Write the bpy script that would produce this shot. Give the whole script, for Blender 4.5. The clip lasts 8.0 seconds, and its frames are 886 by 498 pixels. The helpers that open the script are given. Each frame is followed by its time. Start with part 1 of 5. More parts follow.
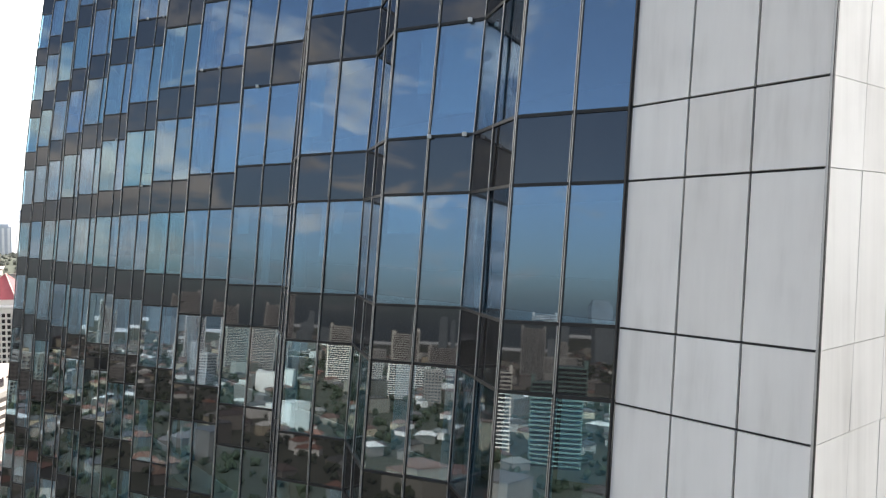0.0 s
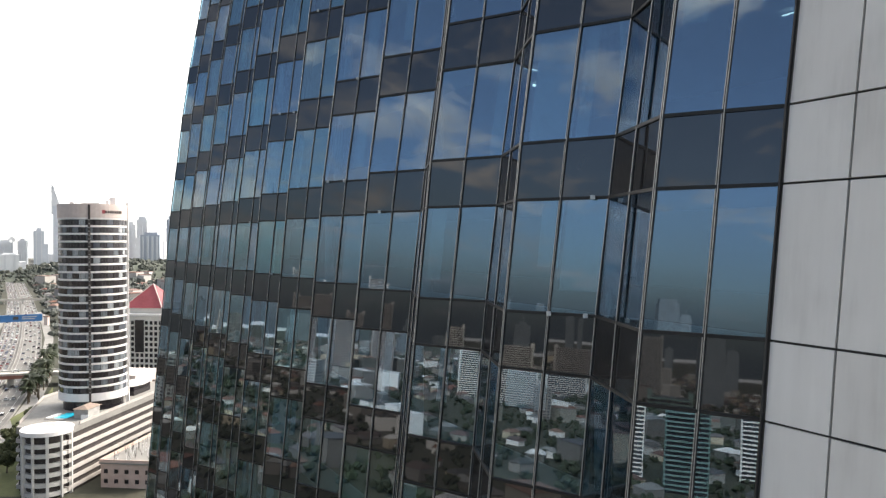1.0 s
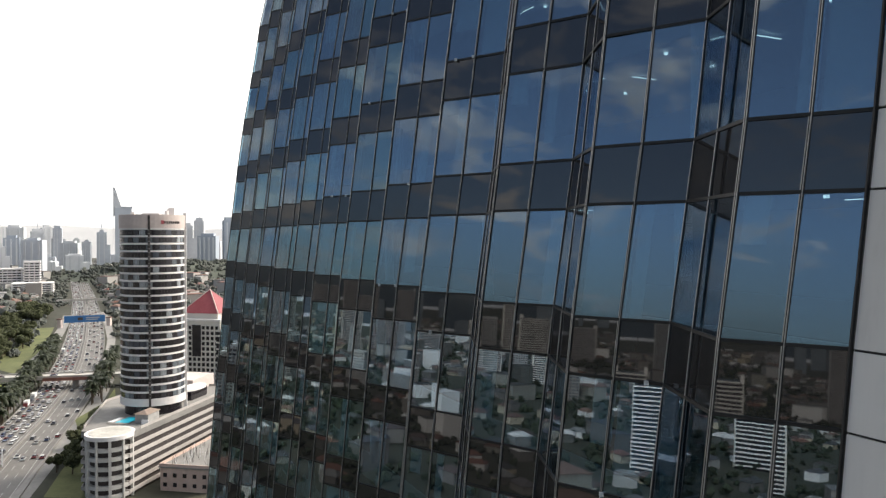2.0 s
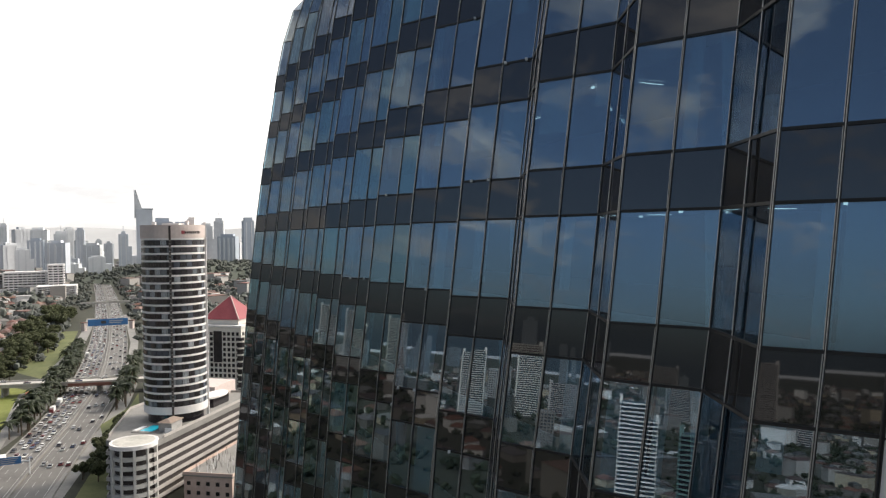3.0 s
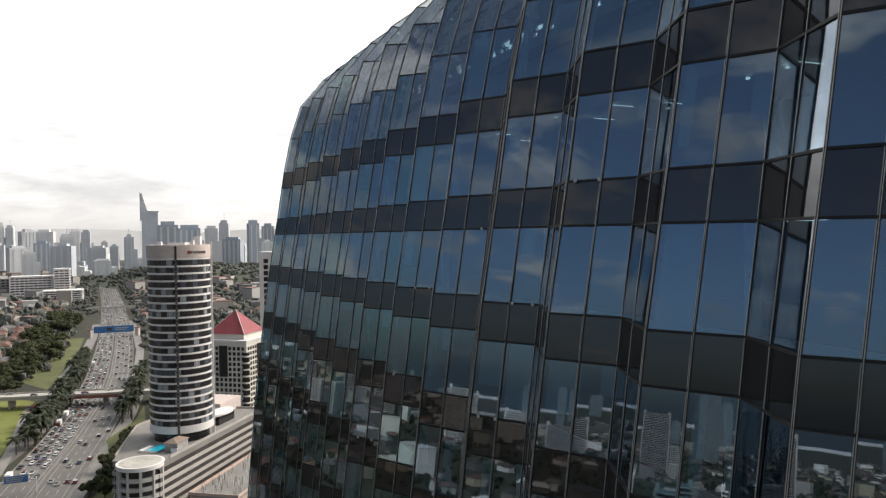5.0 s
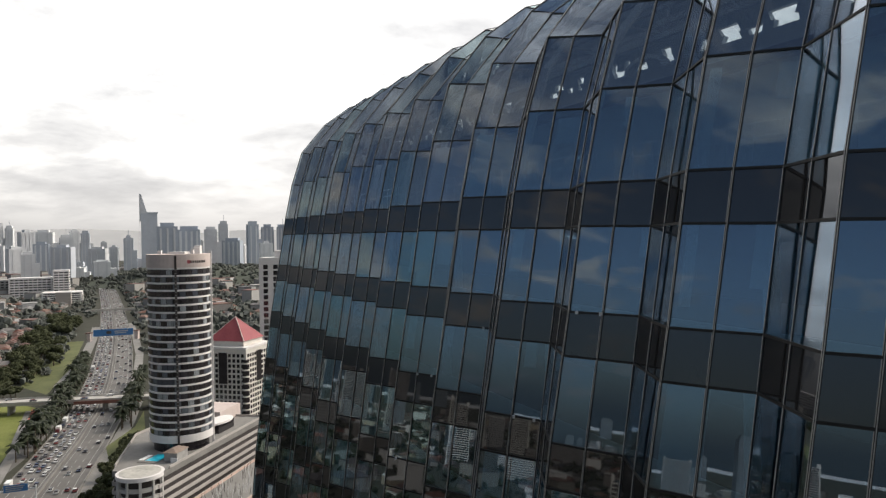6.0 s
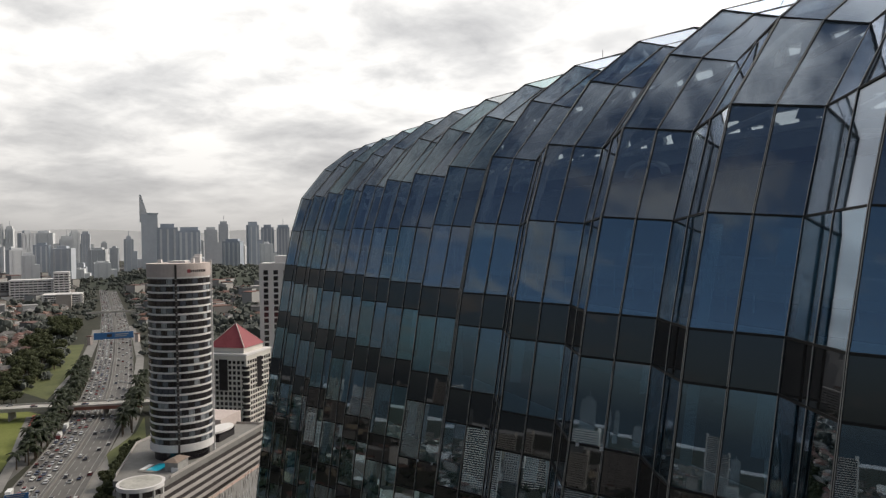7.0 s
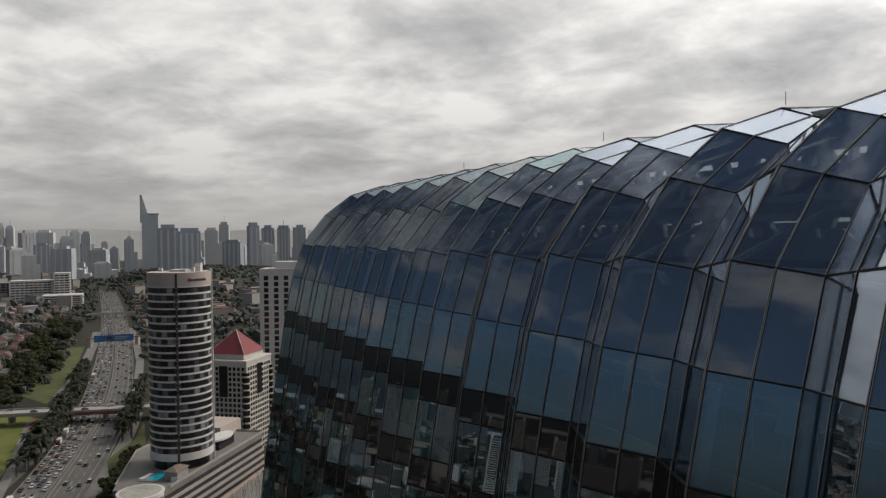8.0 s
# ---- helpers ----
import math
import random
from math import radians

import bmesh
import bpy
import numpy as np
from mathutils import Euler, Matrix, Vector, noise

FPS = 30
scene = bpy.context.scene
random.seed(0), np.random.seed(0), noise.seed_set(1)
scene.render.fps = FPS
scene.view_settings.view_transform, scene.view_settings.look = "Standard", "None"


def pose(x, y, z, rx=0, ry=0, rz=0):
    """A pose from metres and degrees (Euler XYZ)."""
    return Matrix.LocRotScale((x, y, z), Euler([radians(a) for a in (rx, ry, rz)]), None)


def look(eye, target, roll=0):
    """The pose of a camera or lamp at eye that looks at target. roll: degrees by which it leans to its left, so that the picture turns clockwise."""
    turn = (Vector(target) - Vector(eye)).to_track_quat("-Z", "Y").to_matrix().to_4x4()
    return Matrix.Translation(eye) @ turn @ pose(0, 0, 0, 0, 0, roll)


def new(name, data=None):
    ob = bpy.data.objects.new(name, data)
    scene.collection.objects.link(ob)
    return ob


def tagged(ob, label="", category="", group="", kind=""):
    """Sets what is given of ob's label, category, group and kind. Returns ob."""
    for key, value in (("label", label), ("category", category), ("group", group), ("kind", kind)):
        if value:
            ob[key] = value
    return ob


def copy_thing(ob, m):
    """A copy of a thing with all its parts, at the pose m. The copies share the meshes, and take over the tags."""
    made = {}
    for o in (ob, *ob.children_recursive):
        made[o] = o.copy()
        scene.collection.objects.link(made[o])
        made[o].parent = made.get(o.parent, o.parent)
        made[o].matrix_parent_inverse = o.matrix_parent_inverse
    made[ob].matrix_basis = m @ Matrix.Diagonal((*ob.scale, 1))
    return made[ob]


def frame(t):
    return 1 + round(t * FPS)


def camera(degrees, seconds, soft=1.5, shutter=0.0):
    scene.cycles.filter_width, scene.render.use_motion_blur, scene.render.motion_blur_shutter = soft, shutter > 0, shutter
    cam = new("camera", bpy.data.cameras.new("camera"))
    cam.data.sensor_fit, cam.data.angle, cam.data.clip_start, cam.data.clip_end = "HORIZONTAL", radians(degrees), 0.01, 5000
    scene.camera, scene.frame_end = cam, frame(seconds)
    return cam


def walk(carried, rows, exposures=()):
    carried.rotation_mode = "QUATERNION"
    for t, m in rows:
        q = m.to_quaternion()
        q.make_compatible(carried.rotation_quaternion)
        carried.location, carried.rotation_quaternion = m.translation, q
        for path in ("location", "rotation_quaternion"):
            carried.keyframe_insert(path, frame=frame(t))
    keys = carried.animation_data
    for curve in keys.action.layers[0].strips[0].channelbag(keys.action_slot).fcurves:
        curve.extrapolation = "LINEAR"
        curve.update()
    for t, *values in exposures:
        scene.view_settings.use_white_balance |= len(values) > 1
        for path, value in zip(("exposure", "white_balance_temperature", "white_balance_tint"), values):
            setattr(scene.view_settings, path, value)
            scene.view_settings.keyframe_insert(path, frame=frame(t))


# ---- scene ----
cam = camera(62.0, 8.0, soft=1.3)
PATH = [
    (0, (0.692, 0.004, -2.205), (-0.016, 1.874, -2.257), -0.5),
    (0.5, (0.64, 0.32, -0.3), (-0.22, 2.125, -0.334), 0.0),
    (1, (0.607, 0.33, 1.7), (-0.394, 2.061, 1.675), 0.0),
    (1.5, (0.568, 0.316, 3.796), (-0.519, 1.995, 3.768), -0.2),
    (2, (0.575, 0.343, 5.844), (-0.541, 2.002, 5.816), -0.1),
    (3.5, (0.785, 0.21, 12.245), (-0.383, 1.833, 12.204), -0.9),
    (4, (0.793, 0.249, 14.268), (-0.375, 1.872, 14.23), -0.6),
    (4.5, (0.844, 0.165, 16.363), (-0.323, 1.788, 16.325), -0.8),
    (6, (0.964, -0.178, 22.425), (-0.202, 1.447, 22.387), -0.7),
    (6.5, (0.948, -0.092, 24.455), (-0.218, 1.533, 24.415), -0.8),
    (7, (0.931, -0.03, 26.495), (-0.235, 1.594, 26.454), -0.8),
    (7.5, (0.945, -0.054, 28.534), (-0.221, 1.57, 28.492), -0.7),
    (8, (0.974, -0.048, 30.571), (-0.193, 1.576, 30.53), -0.6),
]
EXPOSURES = [(0.0, 1.66), (0.5, 1.5), (1.0, 1.18), (1.5, 0.86), (2.0, 0.6), (3.5, 0.36), (4.5, 0.22), (6.0, -0.1), (6.5, -0.27), (7.0, -0.52), (7.5, -0.8), (8.0, -1.06)]
walk(cam, [(t, look(eye, target, roll)) for t, eye, target, roll in PATH], EXPOSURES)

GROUND = -89.0          # street level; the office tower's storey lines lie at whole multiples of 4 m

# ---- light: high thin overcast, hazy sun behind the office tower ----
SUN_AZ, SUN_EL = 24.0, 44.0   # degrees from +y towards +x, and above the horizon
sun_way = Vector((math.sin(radians(SUN_AZ)) * math.cos(radians(SUN_EL)), math.cos(radians(SUN_AZ)) * math.cos(radians(SUN_EL)), math.sin(radians(SUN_EL))))
sun_data = bpy.data.lights.new("sun", "SUN")
sun_data.energy, sun_data.angle, sun_data.color = 2.6, radians(10), (1.0, 0.88, 0.73)
sun = new("sun", sun_data)
sun.matrix_world = look(sun_way * 300, (0, 0, 0))


def build_world():
    world = bpy.data.worlds.new("sky")
    scene.world = world
    world.use_nodes = True
    nt = world.node_tree
    nt.nodes.clear()
    N = nt.nodes.new
    link = nt.links.new
    out, bg = N("ShaderNodeOutputWorld"), N("ShaderNodeBackground")
    sky = N("ShaderNodeTexSky")
    sky.sky_type, sky.sun_disc = "NISHITA", False
    sky.sun_elevation, sky.sun_rotation = radians(SUN_EL), radians(SUN_AZ)
    sky.air_density, sky.dust_density = 1.0, 1.0
    tc = N("ShaderNodeTexCoord")
    sep = N("ShaderNodeSeparateXYZ")
    link(tc.outputs["Generated"], sep.inputs[0])

    def mth(op, a, b=None, clamp=False):
        m = N("ShaderNodeMath")
        m.operation, m.use_clamp = op, clamp
        for i, v in enumerate((a, b)):
            if v is None:
                continue
            if isinstance(v, (int, float)):
                m.inputs[i].default_value = v
            else:
                link(v, m.inputs[i])
        return m.outputs[0]

    def ramp(fac, stops):
        r = N("ShaderNodeValToRGB")
        while len(r.color_ramp.elements) < len(stops):
            r.color_ramp.elements.new(0.5)
        for el, (p, c) in zip(r.color_ramp.elements, stops):
            el.position, el.color = p, (*c, 1)
        link(fac, r.inputs[0])
        return r.outputs[0]

    def mix(fac, a, b):
        m = N("ShaderNodeMix")
        m.data_type = "RGBA"
        for sock, v in ((m.inputs[0], fac), (m.inputs[6], a), (m.inputs[7], b)):
            if isinstance(v, (int, float)):
                sock.default_value = v
            elif isinstance(v, tuple):
                sock.default_value = (*v, 1)
            else:
                link(v, sock)
        return m.outputs[2]

    up = mth("MAXIMUM", sep.outputs[2], 0.0)
    low = mth("ADD", up, 0.21)
    flat = N("ShaderNodeCombineXYZ")          # the cloud sheet, seen in perspective
    link(mth("DIVIDE", sep.outputs[0], low), flat.inputs[0])
    link(mth("DIVIDE", sep.outputs[1], low), flat.inputs[1])

    def cloud(scale, detail, offset, rough=0.55, dist=0.3):
        mp = N("ShaderNodeMapping")
        mp.inputs["Location"].default_value = offset
        link(flat.outputs[0], mp.inputs[0])
        t = N("ShaderNodeTexNoise")
        t.inputs["Scale"].default_value, t.inputs["Detail"].default_value = scale, detail
        t.inputs["Roughness"].default_value, t.inputs["Distortion"].default_value = rough, dist
        link(mp.outputs[0], t.inputs[0])
        return t.outputs[0]

    big, fine = cloud(1.6, 7, (3.1, 1.7, 0), 0.52, 0.2), cloud(4.2, 8, (8.3, 4.1, 2), 0.58, 0.3)
    tone = mth("ADD", mth("MULTIPLY", big, 0.68), mth("MULTIPLY", fine, 0.32))
    shade = ramp(tone, [(0.36, (0.80, 0.80, 0.815)), (0.46, (1.17, 1.16, 1.15)), (0.58, (1.8, 1.76, 1.70))])
    # the cloud cover thins towards the side away from the city
    cover = mth("ADD", mth("MULTIPLY", cloud(2.9, 7, (1.0, 5.5, 7), 0.62, 0.5), 6.0), mth("ADD", mth("ADD", mth("MULTIPLY", sep.outputs[1], 2.0), -1.5), mth("MULTIPLY", mth("MAXIMUM", mth("SUBTRACT", sep.outputs[2], 0.45), 0.0), -2.6)), True)
    blue = N("ShaderNodeVectorMath")
    blue.operation = "MULTIPLY"
    link(sky.outputs[0], blue.inputs[0])
    blue.inputs[1].default_value = (0.069, 0.074, 0.078)
    dim = N("ShaderNodeVectorMath")
    dim.operation = "MULTIPLY"
    link(shade, dim.inputs[0])
    # cloud on the side away from the sun is duller and faintly peach
    link(mix(mth("ADD", mth("MULTIPLY", sep.outputs[1], 0.9), 0.56, True), (0.37, 0.347, 0.325), (1.0, 1.0, 1.0)), dim.inputs[1])
    veil = mix(0.2, blue.outputs[0], (0.24, 0.245, 0.24))      # a thin high veil pales the blue
    body = mix(cover, veil, dim.outputs[0])
    near_sun = N("ShaderNodeVectorMath")          # thin cloud glows round the hidden sun
    near_sun.operation = "DOT_PRODUCT"
    link(tc.outputs["Generated"], near_sun.inputs[0])
    near_sun.inputs[1].default_value = sun_way
    halo = mth("MULTIPLY", mth("POWER", mth("MAXIMUM", near_sun.outputs["Value"], 0.0), 7.0), 1.6)
    lit = N("ShaderNodeVectorMath")
    lit.operation = "SCALE"
    link(body, lit.inputs[0])
    link(mth("ADD", halo, 1.0), lit.inputs[3])
    body = lit.outputs[0]
    haze = ramp(up, [(0.0, (1, 1, 1)), (0.08, (0.45, 0.45, 0.45)), (0.20, (0, 0, 0))])
    murk = mix(mth("ADD", mth("MULTIPLY", sep.outputs[1], 0.75), 0.52, True), (0.088, 0.103, 0.112), (0.80, 0.77, 0.74))
    link(mix(haze, body, murk), bg.inputs[0])
    bg.inputs[1].default_value = 1.0
    link(bg.outputs[0], out.inputs[0])


build_world()


# ---- materials ----
class Mat:
    """A node material under construction."""

    def __init__(self, name):
        self.m = bpy.data.materials.new(name)
        self.m.use_nodes = True
        self.nt = self.m.node_tree
        self.p = self.nt.nodes["Principled BSDF"]
        self.out = self.nt.nodes["Material Output"]
        self.tc = self.nt.nodes.new("ShaderNodeTexCoord").outputs["Object"]

    def node(self, kind):
        return self.nt.nodes.new(kind)

    def link(self, a, b):
        self.nt.links.new(a, b)

    def noise(self, scale, detail=4, rough=0.55, stretch=None):
        t = self.node("ShaderNodeTexNoise")
        t.inputs["Scale"].default_value, t.inputs["Detail"].default_value, t.inputs["Roughness"].default_value = scale, detail, rough
        src = self.tc
        if stretch:
            mp = self.node("ShaderNodeMapping")
            mp.inputs["Scale"].default_value = stretch
            self.link(src, mp.inputs[0])
            src = mp.outputs[0]
        self.link(src, t.inputs[0])
        return t.outputs[0]

    def ramp(self, fac, stops):
        r = self.node("ShaderNodeValToRGB")
        while len(r.color_ramp.elements) < len(stops):
            r.color_ramp.elements.new(0.5)
        for el, (p, c) in zip(r.color_ramp.elements, stops):
            el.position, el.color = p, (*c, 1) if len(c) == 3 else c
        self.link(fac, r.inputs[0])
        return r.outputs[0]

    def mix(self, fac, a, b, kind="MIX"):
        m = self.node("ShaderNodeMix")
        m.data_type, m.blend_type = "RGBA", kind
        for sock, v in ((m.inputs[0], fac), (m.inputs[6], a), (m.inputs[7], b)):
            if isinstance(v, (int, float)):
                sock.default_value = v
            elif isinstance(v, tuple):
                sock.default_value = (*v, 1)
            else:
                self.link(v, sock)
        return m.outputs[2]

    def bump(self, height, strength, distance):
        b = self.node("ShaderNodeBump")
        b.inputs["Strength"].default_value, b.inputs["Distance"].default_value = strength, distance
        self.link(height, b.inputs["Height"])
        self.link(b.outputs[0], self.p.inputs["Normal"])
        return b.outputs[0]

    def set(self, rough=0.6, metal=0.0, spec=0.5):
        self.p.inputs["Roughness"].default_value = rough
        self.p.inputs["Metallic"].default_value = metal
        self.p.inputs["Specular IOR Level"].default_value = spec
        return self


def plain(name, a, b, scale=1.5, fine=14.0, rough=0.7, metal=0.0, bump=0.0, spec=0.4, vary=0.0, island=0.0, stretch=None):
    """A surface between two colours, mottled at a large and a small scale; vary: by object, island: by piece of a joined mesh."""
    k = Mat(name)
    k.set(rough, metal, spec)
    big, small = k.noise(scale, 4, 0.6, stretch), k.noise(fine, 3, 0.6)
    fac = k.mix(0.4, big, small)
    col = k.ramp(fac, [(0.32, a), (0.68, b)])
    if vary or island:
        src = k.node("ShaderNodeNewGeometry").outputs["Random Per Island"] if island else k.node("ShaderNodeObjectInfo").outputs["Random"]
        amount = island or vary
        shade = k.ramp(src, [(0.0, (1 - amount,) * 3), (1.0, (1.0,) * 3)])
        col = k.mix(1.0, col, shade, "MULTIPLY")
    k.link(col, k.p.inputs["Base Color"])
    if bump:
        k.bump(small, 0.5, bump)
    return k.m


def palette(name, colours, rough=0.7, by_island=True, fine=3.0, spec=0.3, dark=0.25):
    """Each piece takes one of several colours."""
    k = Mat(name)
    k.set(rough, 0.0, spec)
    src = k.node("ShaderNodeNewGeometry").outputs["Random Per Island"] if by_island else k.node("ShaderNodeObjectInfo").outputs["Random"]
    r = k.node("ShaderNodeValToRGB")
    r.color_ramp.interpolation = "CONSTANT"
    while len(r.color_ramp.elements) < len(colours):
        r.color_ramp.elements.new(0.5)
    for i, (el, c) in enumerate(zip(r.color_ramp.elements, colours)):
        el.position, el.color = i / len(colours), (*c, 1)
    k.link(src, r.inputs[0])
    shade = k.ramp(k.noise(fine, 4), [(0.3, (1 - dark,) * 3), (0.7, (1, 1, 1))])
    k.link(k.mix(1.0, r.outputs[0], shade, "MULTIPLY"), k.p.inputs["Base Color"])
    return k.m


def coated_glass(name, tint, gloss_tint, base, wave, edge=0.97, steep=2.6):
    """Solar-control glazing: part mirror, part tinted view of what lies behind; the sheet is slightly wavy."""
    k = Mat(name)
    k.nt.nodes.remove(k.p)
    seed = k.node("ShaderNodeNewGeometry").outputs["Random Per Island"]
    batch = k.ramp(seed, [(0.0, (0.86, 1.0, 0.97)), (0.35, (0.94, 0.97, 1.0)), (0.6, (0.88, 0.92, 1.0)), (0.85, (1.0, 0.96, 0.92)), (1.0, (0.84, 0.96, 0.96))])      # panes of slightly different coating
    waves = k.noise(0.55, 2, 0.4)
    b = k.node("ShaderNodeBump")
    b.inputs["Strength"].default_value, b.inputs["Distance"].default_value = 1.0, wave
    k.link(waves, b.inputs["Height"])
    gl, tr, mx = k.node("ShaderNodeBsdfGlossy"), k.node("ShaderNodeBsdfTransparent"), k.node("ShaderNodeMixShader")
    gl.inputs["Roughness"].default_value = 0.006
    k.link(b.outputs[0], gl.inputs["Normal"])
    tr.inputs["Color"].default_value = (*tint, 1)
    lw = k.node("ShaderNodeLayerWeight")
    lw.inputs["Blend"].default_value = 0.35
    k.link(k.mix(1.0, k.ramp(lw.outputs["Facing"], [(0.3, gloss_tint), (0.75, (0.97, 0.97, 0.97))]), batch, "MULTIPLY"), gl.inputs["Color"])
    f = k.ramp(lw.outputs["Facing"], [(0.0, (base,) * 3), (0.4, (base * 1.15,) * 3), (0.65, (base * steep,) * 3), (1.0, (edge,) * 3)])
    k.link(f, mx.inputs[0])
    k.link(tr.outputs[0], mx.inputs[1])
    k.link(gl.outputs[0], mx.inputs[2])
    k.link(mx.outputs[0], k.out.inputs[0])
    return k.m


def opaque_glass(name, dark, light):
    """Grey enamelled glass: a mottled body under a thin reflecting face."""
    k = Mat(name)
    k.set(0.9, 0.0, 0.0)
    body = k.ramp(k.mix(0.5, k.noise(0.35, 3), k.noise(2.2, 4, 0.6, (1, 1, 0.3))), [(0.3, dark), (0.7, light)])
    rnd = k.node("ShaderNodeObjectInfo").outputs["Random"]
    k.link(k.mix(1.0, body, k.ramp(rnd, [(0, (0.86, 0.86, 0.86)), (1, (1, 1, 1))]), "MULTIPLY"), k.p.inputs["Base Color"])
    b = k.node("ShaderNodeBump")
    b.inputs["Strength"].default_value, b.inputs["Distance"].default_value = 1.0, 0.0014
    k.link(k.noise(0.55, 2, 0.4), b.inputs["Height"])
    gl, mx, lw = k.node("ShaderNodeBsdfGlossy"), k.node("ShaderNodeMixShader"), k.node("ShaderNodeLayerWeight")
    gl.inputs["Roughness"].default_value = 0.02
    gl.inputs["Color"].default_value = (0.86, 0.9, 0.96, 1)
    k.link(b.outputs[0], gl.inputs["Normal"])
    lw.inputs["Blend"].default_value = 0.35
    k.link(k.ramp(lw.outputs["Facing"], [(0.0, (0.08,) * 3), (0.4, (0.092,) * 3), (0.65, (0.22,) * 3), (1.0, (0.9,) * 3)]), mx.inputs[0])
    k.link(k.p.outputs[0], mx.inputs[1])
    k.link(gl.outputs[0], mx.inputs[2])
    k.link(mx.outputs[0], k.out.inputs[0])
    return k.m


def streaked_cladding(name):
    """Pale aluminium cladding with rain streaks and soft dents."""
    k = Mat(name)
    k.set(0.5, 0.0, 0.2)
    streak, cloudy = k.noise(3.5, 5, 0.6, (1, 1, 0.05)), k.noise(0.5, 3)
    col = k.ramp(k.mix(0.55, streak, cloudy), [(0.28, (0.56, 0.545, 0.525)), (0.5, (0.70, 0.685, 0.665)), (0.72, (0.76, 0.745, 0.725))])
    rnd = k.node("ShaderNodeObjectInfo").outputs["Random"]
    col = k.mix(1.0, col, k.ramp(rnd, [(0, (0.92, 0.91, 0.90)), (1, (1, 1, 1))]), "MULTIPLY")
    k.link(col, k.p.inputs["Base Color"])
    k.bump(cloudy, 0.5, 0.01)
    return k.m


def glow(name, colour, strength):
    k = Mat(name)
    k.p.inputs["Base Color"].default_value = (0.8, 0.8, 0.8, 1)
    k.p.inputs["Emission Color"].default_value = (*colour, 1)
    k.p.inputs["Emission Strength"].default_value = strength
    return k.m


GLASS = coated_glass("vision glass", (0.48, 0.63, 0.69), (0.72, 0.82, 0.91), 0.235, 0.0014, 0.97, 2.4)
ROOF_GLASS = coated_glass("roof glass", (0.66, 0.71, 0.73), (0.80, 0.87, 0.95), 0.23, 0.0016, 0.97, 2.7)
SPANDREL = opaque_glass("spandrel glass", (0.014, 0.0138, 0.0142), (0.032, 0.031, 0.031))
CLADDING = streaked_cladding("aluminium cladding")
MULLION = plain("anodised mullion", (0.36, 0.35, 0.34), (0.50, 0.485, 0.47), 0.8, 9, 0.42, 0.5)
TRANSOM = plain("black transom gasket", (0.010, 0.010, 0.011), (0.03, 0.03, 0.03), 1.2, 9, 0.5)
CONCRETE = plain("concrete", (0.26, 0.255, 0.245), (0.42, 0.41, 0.39), 0.4, 3, 0.85, bump=0.01)
INTERIOR = plain("interior plaster", (0.30, 0.31, 0.31), (0.40, 0.41, 0.41), 0.3, 4, 0.9)
CEILING = plain("ceiling tiles", (0.52, 0.53, 0.53), (0.62, 0.63, 0.63), 0.6, 5, 0.9)
CARPET = plain("office carpet", (0.05, 0.06, 0.07), (0.10, 0.11, 0.12), 0.7, 20, 0.95)
COLUMN = plain("pale column render", (0.76, 0.80, 0.80), (0.86, 0.89, 0.89), 0.5, 5, 0.7)
STEEL = plain("painted steel", (0.55, 0.56, 0.57), (0.70, 0.71, 0.72), 0.7, 6, 0.45)
BLIND = plain("roller blind fabric", (0.68, 0.70, 0.70), (0.82, 0.83, 0.82), 0.6, 30, 0.9)
TUBE = glow("fluorescent tube", (1.0, 0.97, 0.9), 1.6)
FIXTURE = plain("white enamel", (0.72, 0.72, 0.70), (0.85, 0.85, 0.84), 4, 20, 0.4)


# ---- mesh helpers ----
def mesh_of(bm, name, material):
    me = bpy.data.meshes.new(name)
    bm.to_mesh(me)
    bm.free()
    me.materials.append(material)
    return me


def child(ob, parent):
    """Hang ob, built in world coordinates, under an unturned thing or under one of its parts."""
    ob.parent = parent
    ob.matrix_parent_inverse = Matrix() if parent.parent else Matrix.Translation(-Vector(parent.location))
    return ob


def part(name, bm, material, parent, label=""):
    ob = new(name, mesh_of(bm, name, material))
    child(ob, parent)
    return tagged(ob, label) if label else ob


def raw(name, verts, faces, material, parent=None):
    me = bpy.data.meshes.new(name)
    me.from_pydata(verts, [], faces)
    me.update()
    me.materials.append(material)
    ob = new(name, me)
    return child(ob, parent) if parent else ob


def empty(name, at, label, category, group="", kind=""):
    ob = new(name)
    ob.location = at
    ob.empty_display_size = 0.5
    return tagged(ob, label, category, group, kind)


HEX = [(0, 3, 2, 1), (4, 5, 6, 7), (0, 1, 5, 4), (1, 2, 6, 5), (2, 3, 7, 6), (3, 0, 4, 7)]


